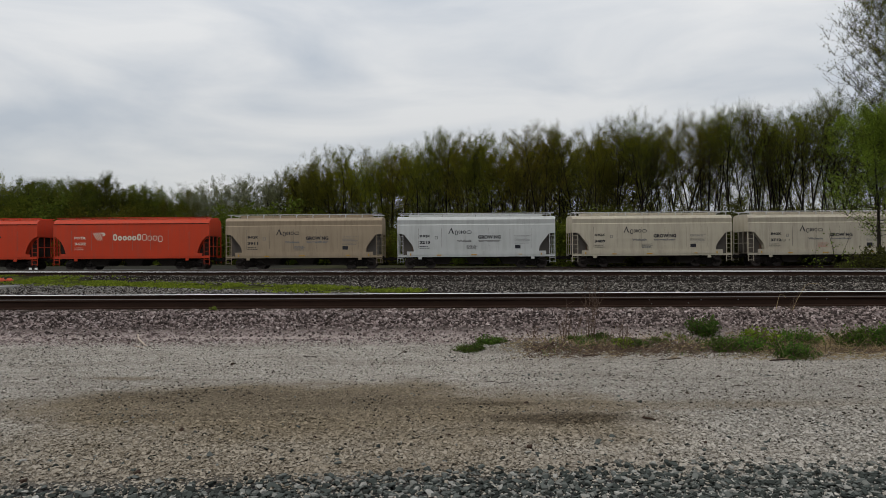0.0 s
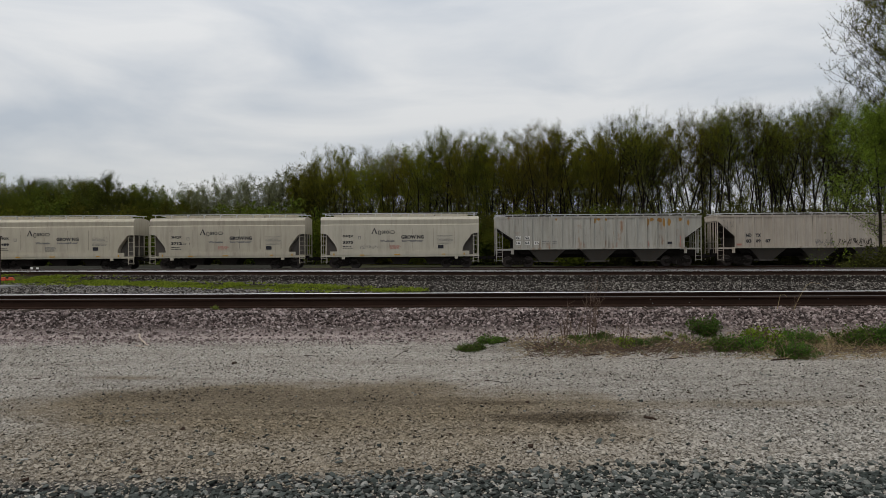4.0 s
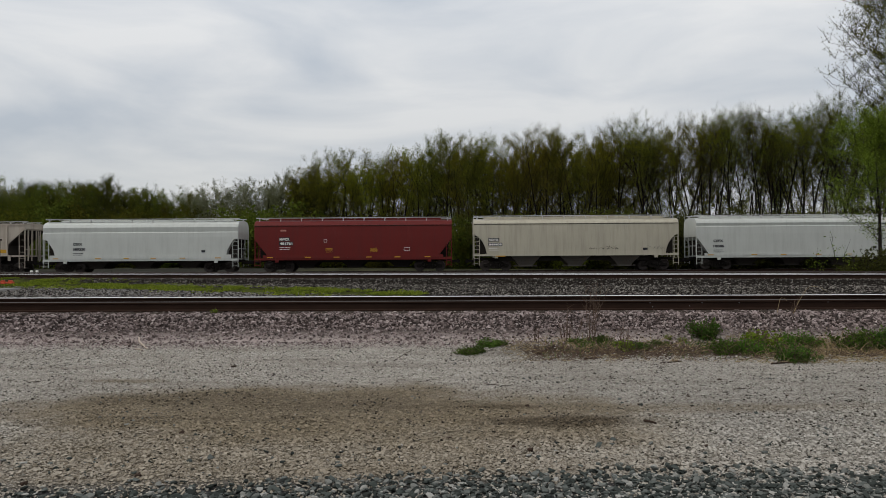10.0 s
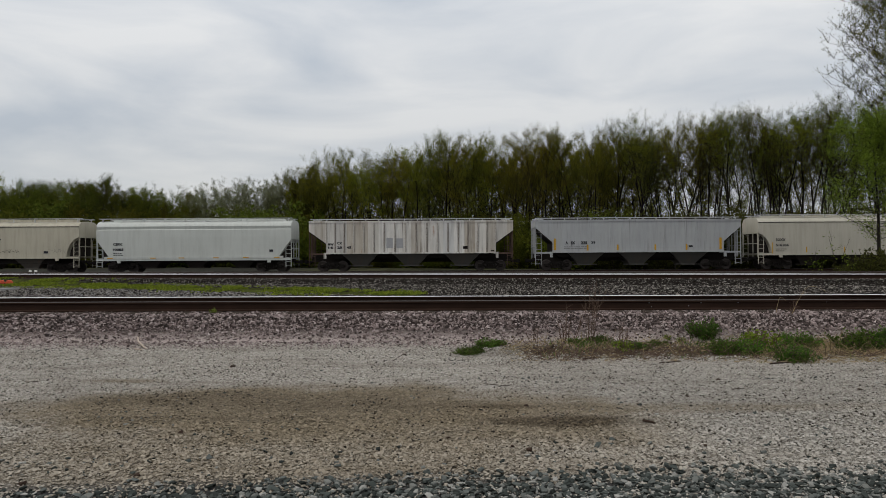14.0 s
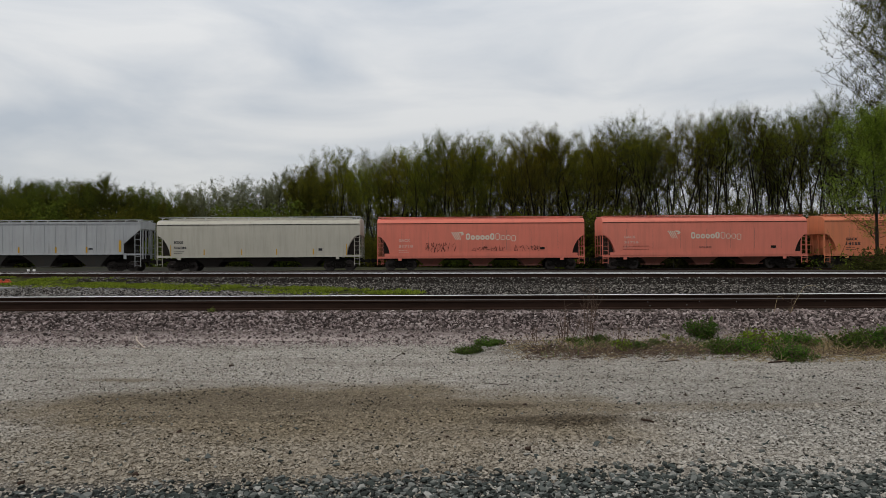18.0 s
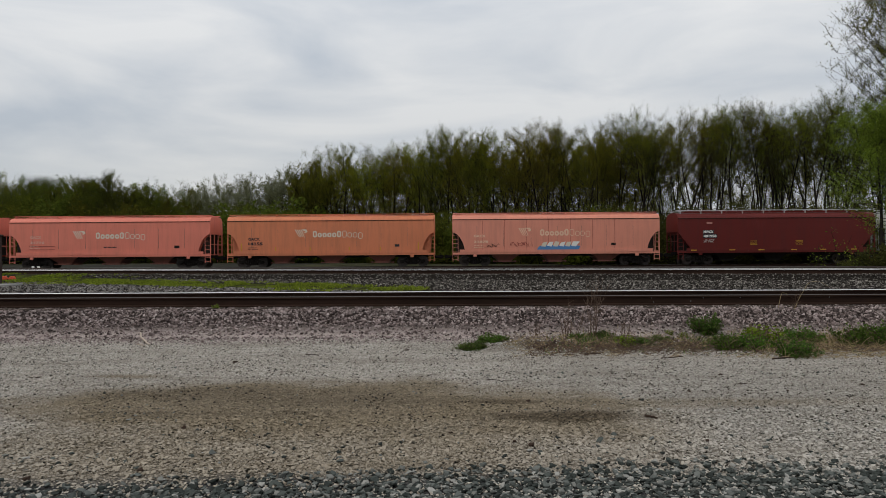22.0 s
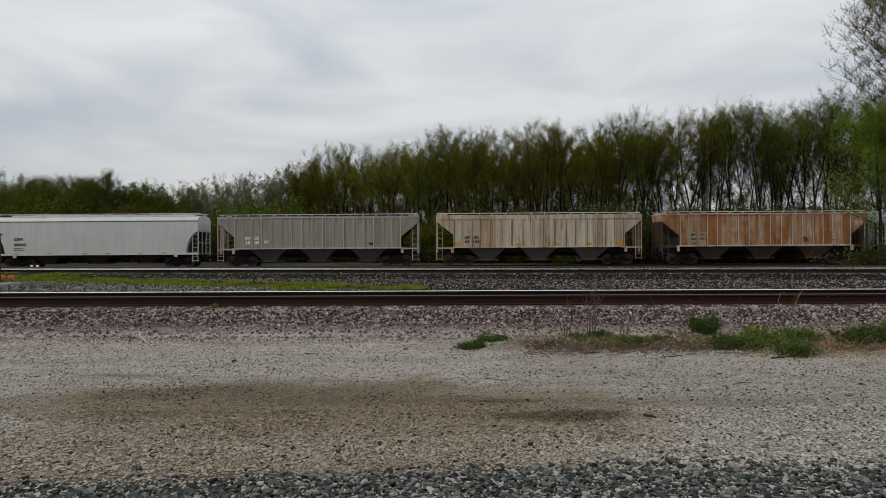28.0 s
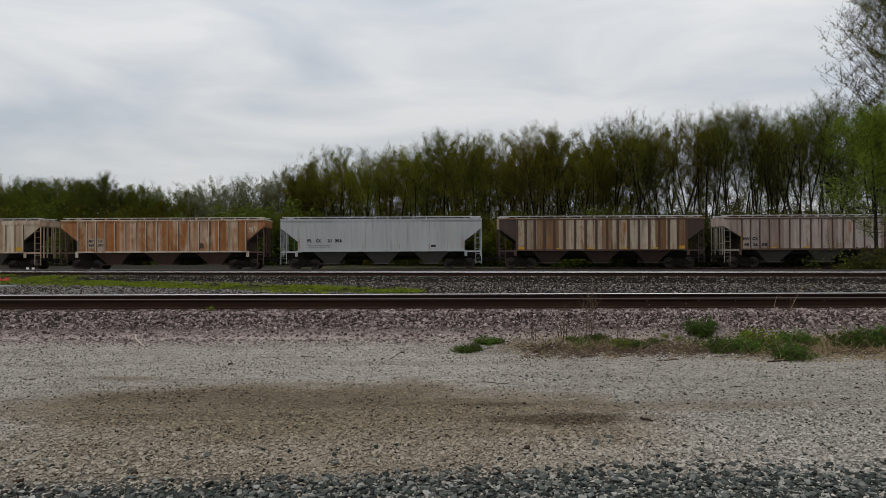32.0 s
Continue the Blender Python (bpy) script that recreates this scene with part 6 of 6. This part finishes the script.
def woods():
    rnd = random.Random(77)
    group = "woodland trees behind the train"
    px = 1600.0
    while px > 535:
        y = depth(px)
        for row in range(4 if px < 1150 else 3):
            yy = y + row * 4.5 + rnd.uniform(-1.5, 1.5)
            bear = px + rnd.uniform(-7, 7) + 15 * (row % 2)
            tall = (skyline(bear) + blend(bear, (735, 8), (1000, 7), (1060, -4), (1440, -5))) / 1230.6 * yy + 1.6
            if row == 0 or (bear > 1150 and row == 1):
                kind = (TALL if bear < 1120 else OPEN)[rnd.randrange(6)]
            else:
                kind = BACK[rnd.randrange(4)]
            grown = rnd.uniform(0.98, 1.06) if row == 0 else rnd.uniform(0.82, 0.96) if bear < 1150 or row == 1 else rnd.uniform(0.5, 0.76)
            stand("tree", "slender woodland tree in thin early spring leaf", "tree", kind, bear, yy, tall * grown, rnd, group)
        px -= rnd.uniform(25, 33)
    # low wood; a gap holds paler trees with crooked limbs
    px = 560.0
    while px > -80:
        y = depth(px)
        gap = 345 < px < 535
        for row in range(2 if gap else 3):
            yy = y + row * 6.0 + rnd.uniform(-2, 2)
            bear = px + rnd.uniform(-9, 9)
            tall = skyline(bear) / 1230.6 * yy + 2.3
            if gap:
                stand("tree", "crooked dark-limbed tree in pale opening leaf", "tree", PALE[rnd.randrange(3)], bear, yy, tall * rnd.uniform(0.9, 1.04), rnd, group)
            else:
                stand("tree", "low bushy woodland tree in yellowish spring leaf", "tree", BACK[rnd.randrange(4)] if row == 2 else LOW[rnd.randrange(4)], bear, yy, tall * (rnd.uniform(0.93, 1.05) if row == 0 else rnd.uniform(0.85, 1.03)), rnd, group)
        px -= rnd.uniform(21, 28)
    for px in [-60 + 22 * i for i in range(28)] + list(range(570, 1580, 26)):
        y = depth(px) - 4.0
        for row in range(2):
            tall = (9.6 if 340 < px < 530 else 10.6 if px < 560 else 6.8 if px < 1320 else 6.2) * rnd.uniform(0.7, 1.15)
            stand("bush", "tangled undergrowth bush in brownish spring leaf", "bush", (THICKET if px < 560 or (px < 1050 and row == 0) else BUSH)[rnd.randrange(4)], px + rnd.uniform(-16, 16), y + 4.0 * row + rnd.uniform(-1.5, 1.5), tall, rnd, "undergrowth at the wood's edge")
    for px, tall in ((478, 10.2), (505, 10.8), (100, 9.0), (285, 9.2)):
        stand("bush", "rounded bush in fresh green leaf", "bush", FRESH[0], px, depth(px) - 8.0, tall, rnd, "undergrowth at the wood's edge")


woods()


# ---- trees and shrubs this side of the train ----
def near_trees():
    big = tall_tree(300, 19.5, 1, 170, 46000, 0.05, 0.2, 0.3, 0.0, 0.5, True, twigs=18, drift=0.12)
    x, y, z = at_view(1636, 44)
    plant("tree", "tall thin-leaved tree beside the railway", "tree", big.meshes("lineside_tree", M_BARK, M_LEAF_WOOD), Matrix.Translation((x, y, z)))
    green = tall_tree(301, 9.7, 1, 84, 32000, 0.05, 0.22, 0.36, 0.0, 0.2, True, twigs=10, drift=0.2)
    x, y, z = at_view(1556, 41)
    plant("tree", "young tree in bright green spring leaf", "tree", green.meshes("young_tree", M_BARK, M_LEAF_BRIGHT), Matrix.Translation((x, y, z)))
    shrub = [round_bush(310 + i, 1.6, 2.4, 1500, 0.07).meshes("shrub", M_BARK, M_LEAF_BUSH) for i in range(2)]
    for i, (px, yy, s) in enumerate(((1492, 40, 0.7), (1515, 40.5, 0.95), (1540, 40, 1.15), (1566, 40, 1.3), (1592, 41, 1.5))):
        x, yy, z = at_view(px, yy)
        plant("shrub", "low dark green shrub at the foot of the trees", "shrub", shrub[i % 2], Matrix.Translation((x, yy, z)) @ Matrix.Rotation(i, 4, "Z") @ Matrix.Scale(s, 4), "shrubs beside the railway")
    sap = [round_bush(320 + i, 2.4, 1.3, 90, 0.06, 3).meshes("sapling", M_BARK, M_LEAF_BRIGHT) for i in range(2)]
    for i, (px, s) in enumerate(((1450, 0.95), (1495, 1.15))):
        x, yy, z = at_view(px, 40)
        plant("sapling", "thin bare sapling with a few fresh leaves", "sapling", sap[i], Matrix.Translation((x, yy, z)) @ Matrix.Scale(s, 4), "saplings beside the railway")


near_trees()


# ---- lot: weeds, stalks, sticks, stones ----
def ground_hit(px, py, yh=451.0):
    """The plan's place of a point of the lot, by its bearing and its dip below the horizon."""
    py += 0.0054 * (px - 784.0)
    z = 0.0
    for _ in range(6):
        y = (1.45 - z) * 1230.6 / (py - yh)
        x = (px - 784.0) / 1230.6 * y
        z = height(x, y)
    return x, y, z


def weeds():
    tuft = [round_bush(400 + i, 0.36, 0.42, 3600, 0.019, 60).meshes("weed", M_TWIG, M_LEAF_WEED) for i in range(3)]
    bright = round_bush(410, 0.3, 0.22, 500, 0.02, 20).meshes("weed", M_TWIG, M_LEAF_BRIGHT)
    spots = [(1245, 603, 1.15, 1.15), (1315, 625, 1.1, 0.95), (1280, 626, 0.9, 0.8), (1402, 639, 1.05, 0.95), (1515, 619, 1.2, 1.25), (1552, 619, 1.2, 1.3), (1405, 601, 0.9, 0.95), (1432, 600, 0.7, 0.8),
             (1132, 618, 0.75, 0.45), (1165, 612, 0.6, 0.4), (826, 626, 0.75, 0.42), (842, 624, 0.6, 0.4), (862, 613, 0.85, 0.5), (880, 611, 0.6, 0.4), (1015, 608, 0.7, 0.35), (1060, 605, 0.8, 0.45), (1090, 610, 0.5, 0.3)]
    for i, (px, py, w, t) in enumerate(spots):
        x, y, z = ground_hit(px, py)
        plant("weed", "leafy dark green weed clump on the gravel", "weed", tuft[i % 3], Matrix.Translation((x, y, z)) @ Matrix.Rotation(i * 1.3, 4, "Z") @ Matrix.Diagonal((w, w, t, 1)), "weeds on the gravel")
    for px, py, s in ((1347, 600, 1.75), (1336, 602, 1.2), (1103, 580, 1.0), (1108, 600, 0.5), (1205, 606, 0.5), (1180, 604, 0.45)):
        x, y, z = ground_hit(px, py)
        plant("weed", "small yellow-green weed on the ballast", "weed", bright, Matrix.Translation((x, y, z)) @ Matrix.Scale(s, 4), "weeds on the gravel")
    x, y, z = at_view(378, 13.05)
    plant("weed", "small green weed beside the rail", "weed", bright, Matrix.Translation((x, y, z)) @ Matrix.Scale(0.62, 4), "weeds on the gravel")
    # dry stalks
    for i, (px, py, tall, n, wide) in enumerate(((1045, 606, 1.15, 8, 0.11), (1006, 602, 0.8, 4, 0.2), (1100, 614, 0.5, 4, 0.12), (940, 606, 0.32, 5, 0.3), (1000, 603, 0.45, 7, 0.25), (1398, 556, 0.42, 4, 0.7), (1440, 600, 0.3, 8, 0.5), (1500, 606, 0.3, 8, 0.5))):
        g = Grow(430 + i)
        for _ in range(n):
            st = g.path(Vector((g.r.gauss(0, 0.05), g.r.gauss(0, 0.04), -0.01)), Vector((g.r.gauss(0, wide), g.r.gauss(0, wide), 1.0)), tall * g.r.uniform(0.5, 1.0), 6, 0.06)
            g.stem(st, 0.0065, 0.0025, 3)
            for _ in range(5):
                q = st[g.r.randrange(2, 6)]
                g.stem(g.path(q, Vector((g.r.gauss(0, 0.6), g.r.gauss(0, 0.6), 0.7)), tall * 0.2, 3, 0.1), 0.0032, 0.0016, 3)
        x, y, z = ground_hit(px, py)
        ob = tagged(new("dead_stalk", raw("dead_stalk", g.wv, g.wf, M_TWIG)), "dry brown weed stalks of last year", "dead plant", "dead weeds on the gravel")
        ob.location = (x, y, z)
    for px0, px1, tall, back in ((1400, 1432, 0.5, 0.3), (1372, 1380, 0.3, 0.1)):
        g = Grow(445 + px0)
        x, y, z = ground_hit(px0, 556)
        x1 = (px1 - 784.0) / 1230.6 * y
        pts = [Vector((0, 0, -0.01)), Vector(((x1 - x) * 0.35, 0, tall * 0.45)), Vector(((x1 - x) * 0.75, 0, tall * 0.88)), Vector(((x1 - x) * 1.0, 0, tall)), Vector(((x1 - x) * 1.0 + back * 0.6, 0, tall * 0.96)), Vector(((x1 - x) + back, 0, tall * 0.8))]
        g.stem(pts, 0.0045, 0.002, 4)
        ob = tagged(new("dead_stalk", raw("dead_stalk", g.wv, g.wf, M_STRAW)), "bent pale grass stalk of last year", "dead plant", "dead weeds on the gravel")
        ob.location = (x, y, z)
    # straw and dead grass lying between the weeds
    g = Grow(450)
    for _ in range(5600):
        px, py = g.r.uniform(900, 1600), g.r.gauss(612, 11)
        if px < 1330 and g.r.random() < 0.78:
            continue
        x, y, z = ground_hit(px, max(592, min(640, py)))
        st = g.path(Vector((x, y, z + 0.004)), Vector((g.r.gauss(0, 1), g.r.gauss(0, 0.7), abs(g.r.gauss(0, 0.25)))), g.r.uniform(0.08, 0.3), 3, 0.2)
        g.stem(st, 0.0032, 0.0018, 3)
    tagged(new("dead_grass", raw("dead_grass", g.wv, g.wf, M_STRAW)), "matted dry straw-coloured grass among the weeds", "grass", kind="stuff")
    g = Grow(455)
    for _ in range(1900):
        px, py = g.r.uniform(930, 1600), g.r.gauss(626, 7)
        if px > 1240 and g.r.random() < 0.5:
            continue
        x, y, z = ground_hit(px, max(606, min(638, py)))
        st = g.path(Vector((x, y, z + 0.006)), Vector((g.r.gauss(0, 1), g.r.gauss(0, 0.6), abs(g.r.gauss(0, 0.35)))), g.r.uniform(0.06, 0.28), 3, 0.2)
        g.stem(st, 0.004, 0.0018, 3)
    tagged(new("twig_litter", raw("twig_litter", g.wv, g.wf, M_TWIG)), "dark brown twigs and withered stems on the gravel", "litter", kind="stuff")
    g = Grow(460)
    for _ in range(3300):
        px, py = g.r.uniform(960, 1600), g.r.gauss(608, 7)
        if g.r.random() < 0.6 and px > 1100 or noise.noise((px * 0.016, py * 0.05, 6.0)) < -0.02:
            continue
        x, y, z = ground_hit(px, max(594, min(632, py)))
        st = g.path(Vector((x, y, z)), Vector((g.r.gauss(0, 0.4), g.r.gauss(0, 0.4), 1.0)), g.r.uniform(0.04, 0.14), 2, 0.2)
        g.stem(st, 0.0045, 0.001, 3)
    tagged(new("grass", raw("grass", g.wv, g.wf, M_LEAF_WEED)), "short green grass blades in the gravel", "grass", kind="stuff")


def lying_stick(px0, py0, px1, py1, r, name="stick", label="weathered brown stick lying on the gravel", lift=0.0, wood=None):
    a, b = Vector(ground_hit(px0, py0)), Vector(ground_hit(px1, py1))
    rnd = random.Random(int(px0))
    pts = [a.lerp(b, i / 5) + Vector((rnd.gauss(0, 0.008), rnd.gauss(0, 0.008), r * 0.8 + lift * i / 5)) for i in range(6)]
    for p in pts:
        p.z = height(p.x, p.y) + r * 0.8 + lift * (p - a).length
    tagged(new(name, mesh_of(name, tube(bmesh.new(), pts, r * 0.6, r * 0.4, 7), wood or M_STICK)), label, "stick", "sticks on the ground")


def grass_strip():
    g = Grow(470)
    while len(g.lf) < 13000:
        x = g.r.uniform(-27, -0.5)
        y = 20.5 - 0.52 * x + (2.5 - 0.08 * x) * max(-0.35, min(1.35, g.r.gauss(0.5, 0.33)))
        if g.r.random() > min(1.0, (-x - 0.4) / 3.5) or abs(x) > 0.68 * y or noise.noise((x * 0.5, y * 0.9, 5.0)) + 0.6 * noise.noise((x * 1.7, y * 2.2, 8.0)) < 0.14:
            continue
        p = Vector((x, y, height(x, y)))
        t = g.r.uniform(0.04, 0.11)
        k = len(g.lv)
        w, lean = g.r.uniform(-0.05, 0.05), g.r.gauss(0, 0.05)
        g.lv += [p + Vector((-0.03, w, 0)), p + Vector((0.03, -w, 0)), p + Vector((lean, lean, t))]
        g.lf.append((k, k + 1, k + 2))
    tagged(new("grass_strip", raw("grass_strip", g.lv, g.lf, M_LEAF_STRIP)), "strip of bright yellow-green grass between the tracks", "grass", kind="stuff")


weeds()
grass_strip()
for s in ((1137, 746, 1158, 750, 0.018), (1165, 643, 1203, 640, 0.014), (1360, 645, 1400, 642, 0.018), (1375, 640, 1392, 639, 0.016), (695, 592, 728, 598, 0.009), (950, 584, 978, 575, 0.035), (1030, 636, 1062, 634, 0.016), (535, 635, 560, 636, 0.01),
          (48, 677, 66, 675, 0.012), (855, 680, 900, 683, 0.009), (1290, 690, 1330, 686, 0.008)):
    lying_stick(*s)


lying_stick(243, 566, 258, 578, 0.03, label="pale splintered piece of wood on the ballast", wood=M_PALEWOOD)
lying_stick(238, 577, 252, 579, 0.02, label="pale splintered piece of wood on the ballast", wood=M_PALEWOOD)


def lone_stones():
    rnd = random.Random(91)
    for px, py, s in ((412, 649, 0.075), (716, 628, 0.06), (792, 776, 0.05), (935, 797, 0.05), (630, 762, 0.045), (226, 680, 0.035), (672, 680, 0.035), (1127, 716, 0.04), (930, 718, 0.05), (40, 856, 0.055), (242, 842, 0.045), (1243, 790, 0.045), (1215, 702, 0.035), (320, 765, 0.05), (1270, 672, 0.05), (905, 790, 0.04), (556, 778, 0.04), (1388, 700, 0.035), (1520, 690, 0.05)):
        x, y, z = ground_hit(px, py)
        p, tris = SHAPES[rnd.randrange(40)]
        me = raw("stone", [tuple(v) for v in p * s], [tuple(int(i) for i in f) for f in tris], M_STICK)
        ob = tagged(new("stone", me), "dark stone lying on the pale gravel", "stone", "dark stones on the lot")
        ob.matrix_basis = Matrix.Translation((x, y, z + s * 0.2)) @ Matrix.Rotation(rnd.uniform(0, 6), 4, "Z")


lone_stones()


# ---- lineside things ----
def lineside():
    x, y, z = at_view(-8, 27.0)
    cab = tagged(new("equipment_cabinet"), "dark brown steel equipment cabinet on a concrete pad", "cabinet")
    cab.matrix_basis = pose(x - 0.42, y, z + 0.08)
    part("case", box(bmesh.new(), -0.4, 0.4, -0.3, 0.3, 0.004, 1.85, 0.02), M_BROWNBOX, cab)
    part("roof", box(bmesh.new(), -0.44, 0.44, -0.34, 0.34, 1.85, 1.92, 0.02), M_BROWNBOX, cab)
    part("door", box(bmesh.new(), -0.34, 0.34, -0.325, -0.304, 0.1, 1.75, 0.005), M_BROWNBOX, cab)
    pad = tagged(new("concrete_pad", mesh_of("concrete_pad", box(bmesh.new(), -1.4, 1.0, -1.3, 0.6, -0.1, 0.08, 0.02), M_CONCRETE)), "pale concrete pad under the cabinet", "slab")
    pad.matrix_basis = pose(x - 0.2, y - 0.3, z)
    for px in (3, 17):
        x, y, z = at_view(px, 33.5)
        bm = box(bmesh.new(), -0.14, 0.14, -0.1, 0.1, 0.0, 0.1, 0.02)
        box(bm, -0.1, 0.1, -0.07, 0.07, 0.1, 0.16, 0.02)
        tagged(new("marker_block", mesh_of("marker_block", bm, M_ORANGE)), "low orange plastic marker block on the ground", "marker", "orange markers").location = (x, y, z)
    for i, px in enumerate((54, 64)):
        x, y, z = at_view(px, 47.0)
        bm = box(bmesh.new(), -0.085, 0.085, -0.03, 0.03, 0.48, 0.64, 0.01)
        box(bm, -0.02, 0.02, -0.02, 0.02, 0.0, 0.45)
        tagged(new("white_marker", mesh_of("white_marker", bm, M_WHITE)), "small white marker plate on a short stake", "marker", "white markers").location = (x, y, z)
    for px, yy, t in ((1195, 57.0, 0.85), (196, 66.0, 0.5), (1428, 56.0, 0.4)):
        x, y, z = at_view(px, yy)
        tagged(new("stake", mesh_of("stake", tube(bmesh.new(), [(0, 0, -0.1), (0.01, 0, t)], 0.03, 0.025, 6), M_UNDER)), "thin dark metal stake beside the track", "stake", "lineside stakes").location = (x, y, z)


lineside()


def rail_marks():
    """A pale joint on the far rail, and paint spots on the near rail's web."""
    x = (514 - 784.0) / 1230.6 * 14.72
    joint = tagged(new("rail_joint", mesh_of("rail_joint", box(bmesh.new(), -0.012, 0.012, -0.05, -0.042, 0.42, 0.57), M_UNDER)), "pale strap across a rail joint", "rail joint")
    joint.location = (x, mid1(x) + 0.755, 0.0)
    for px, z in ((1146, 0.53), (1236, 0.53), (1214, 0.47), (1150, 0.455), (1300, 0.53), (1452, 0.535)):
        x = (px - 784.0) / 1230.6 * 13.2
        spot = tagged(new("paint_spot", mesh_of("paint_spot", box(bmesh.new(), -0.009, 0.009, -0.03, -0.012, -0.009, 0.009, 0.003), M_GREY)), "small pale spot on the rail's side", "paint spot", "pale spots on the rail")
        spot.location = (x, mid1(x) - 0.755, z)


rail_marks()


# ---- the train rolls by ----
def motions():
    """The cars roll to the left at one speed; their wheels turn with them while they pass."""
    for car, x, gear in CARS:
        walk(car, [(t, car_pose(x - SPEED * t)) for t in (0, 8, 16, 24, 32)])
        t_in = max(0.0, (x - 55.0) / SPEED)
        t_out = min(32.0, (x + 55.0) / SPEED)
        n = max(1, int((t_out - t_in) * FPS))
        times = [t_in + i / FPS for i in range(n)]
        times = [0.0] + [t for t in times if t > 0.02] + [32.0]
        for wheelset, dx in gear:
            rows, turn, last = [], 0.0, t_in
            for t in times:
                s = min(max(t, t_in), t_in + (n - 1) / FPS)
                rows.append((t, pose(dx, 0, 0.457, 0, -math.degrees(SPEED * (s - t_in) / 0.457), 0)))
            walk(wheelset, rows)


motions()
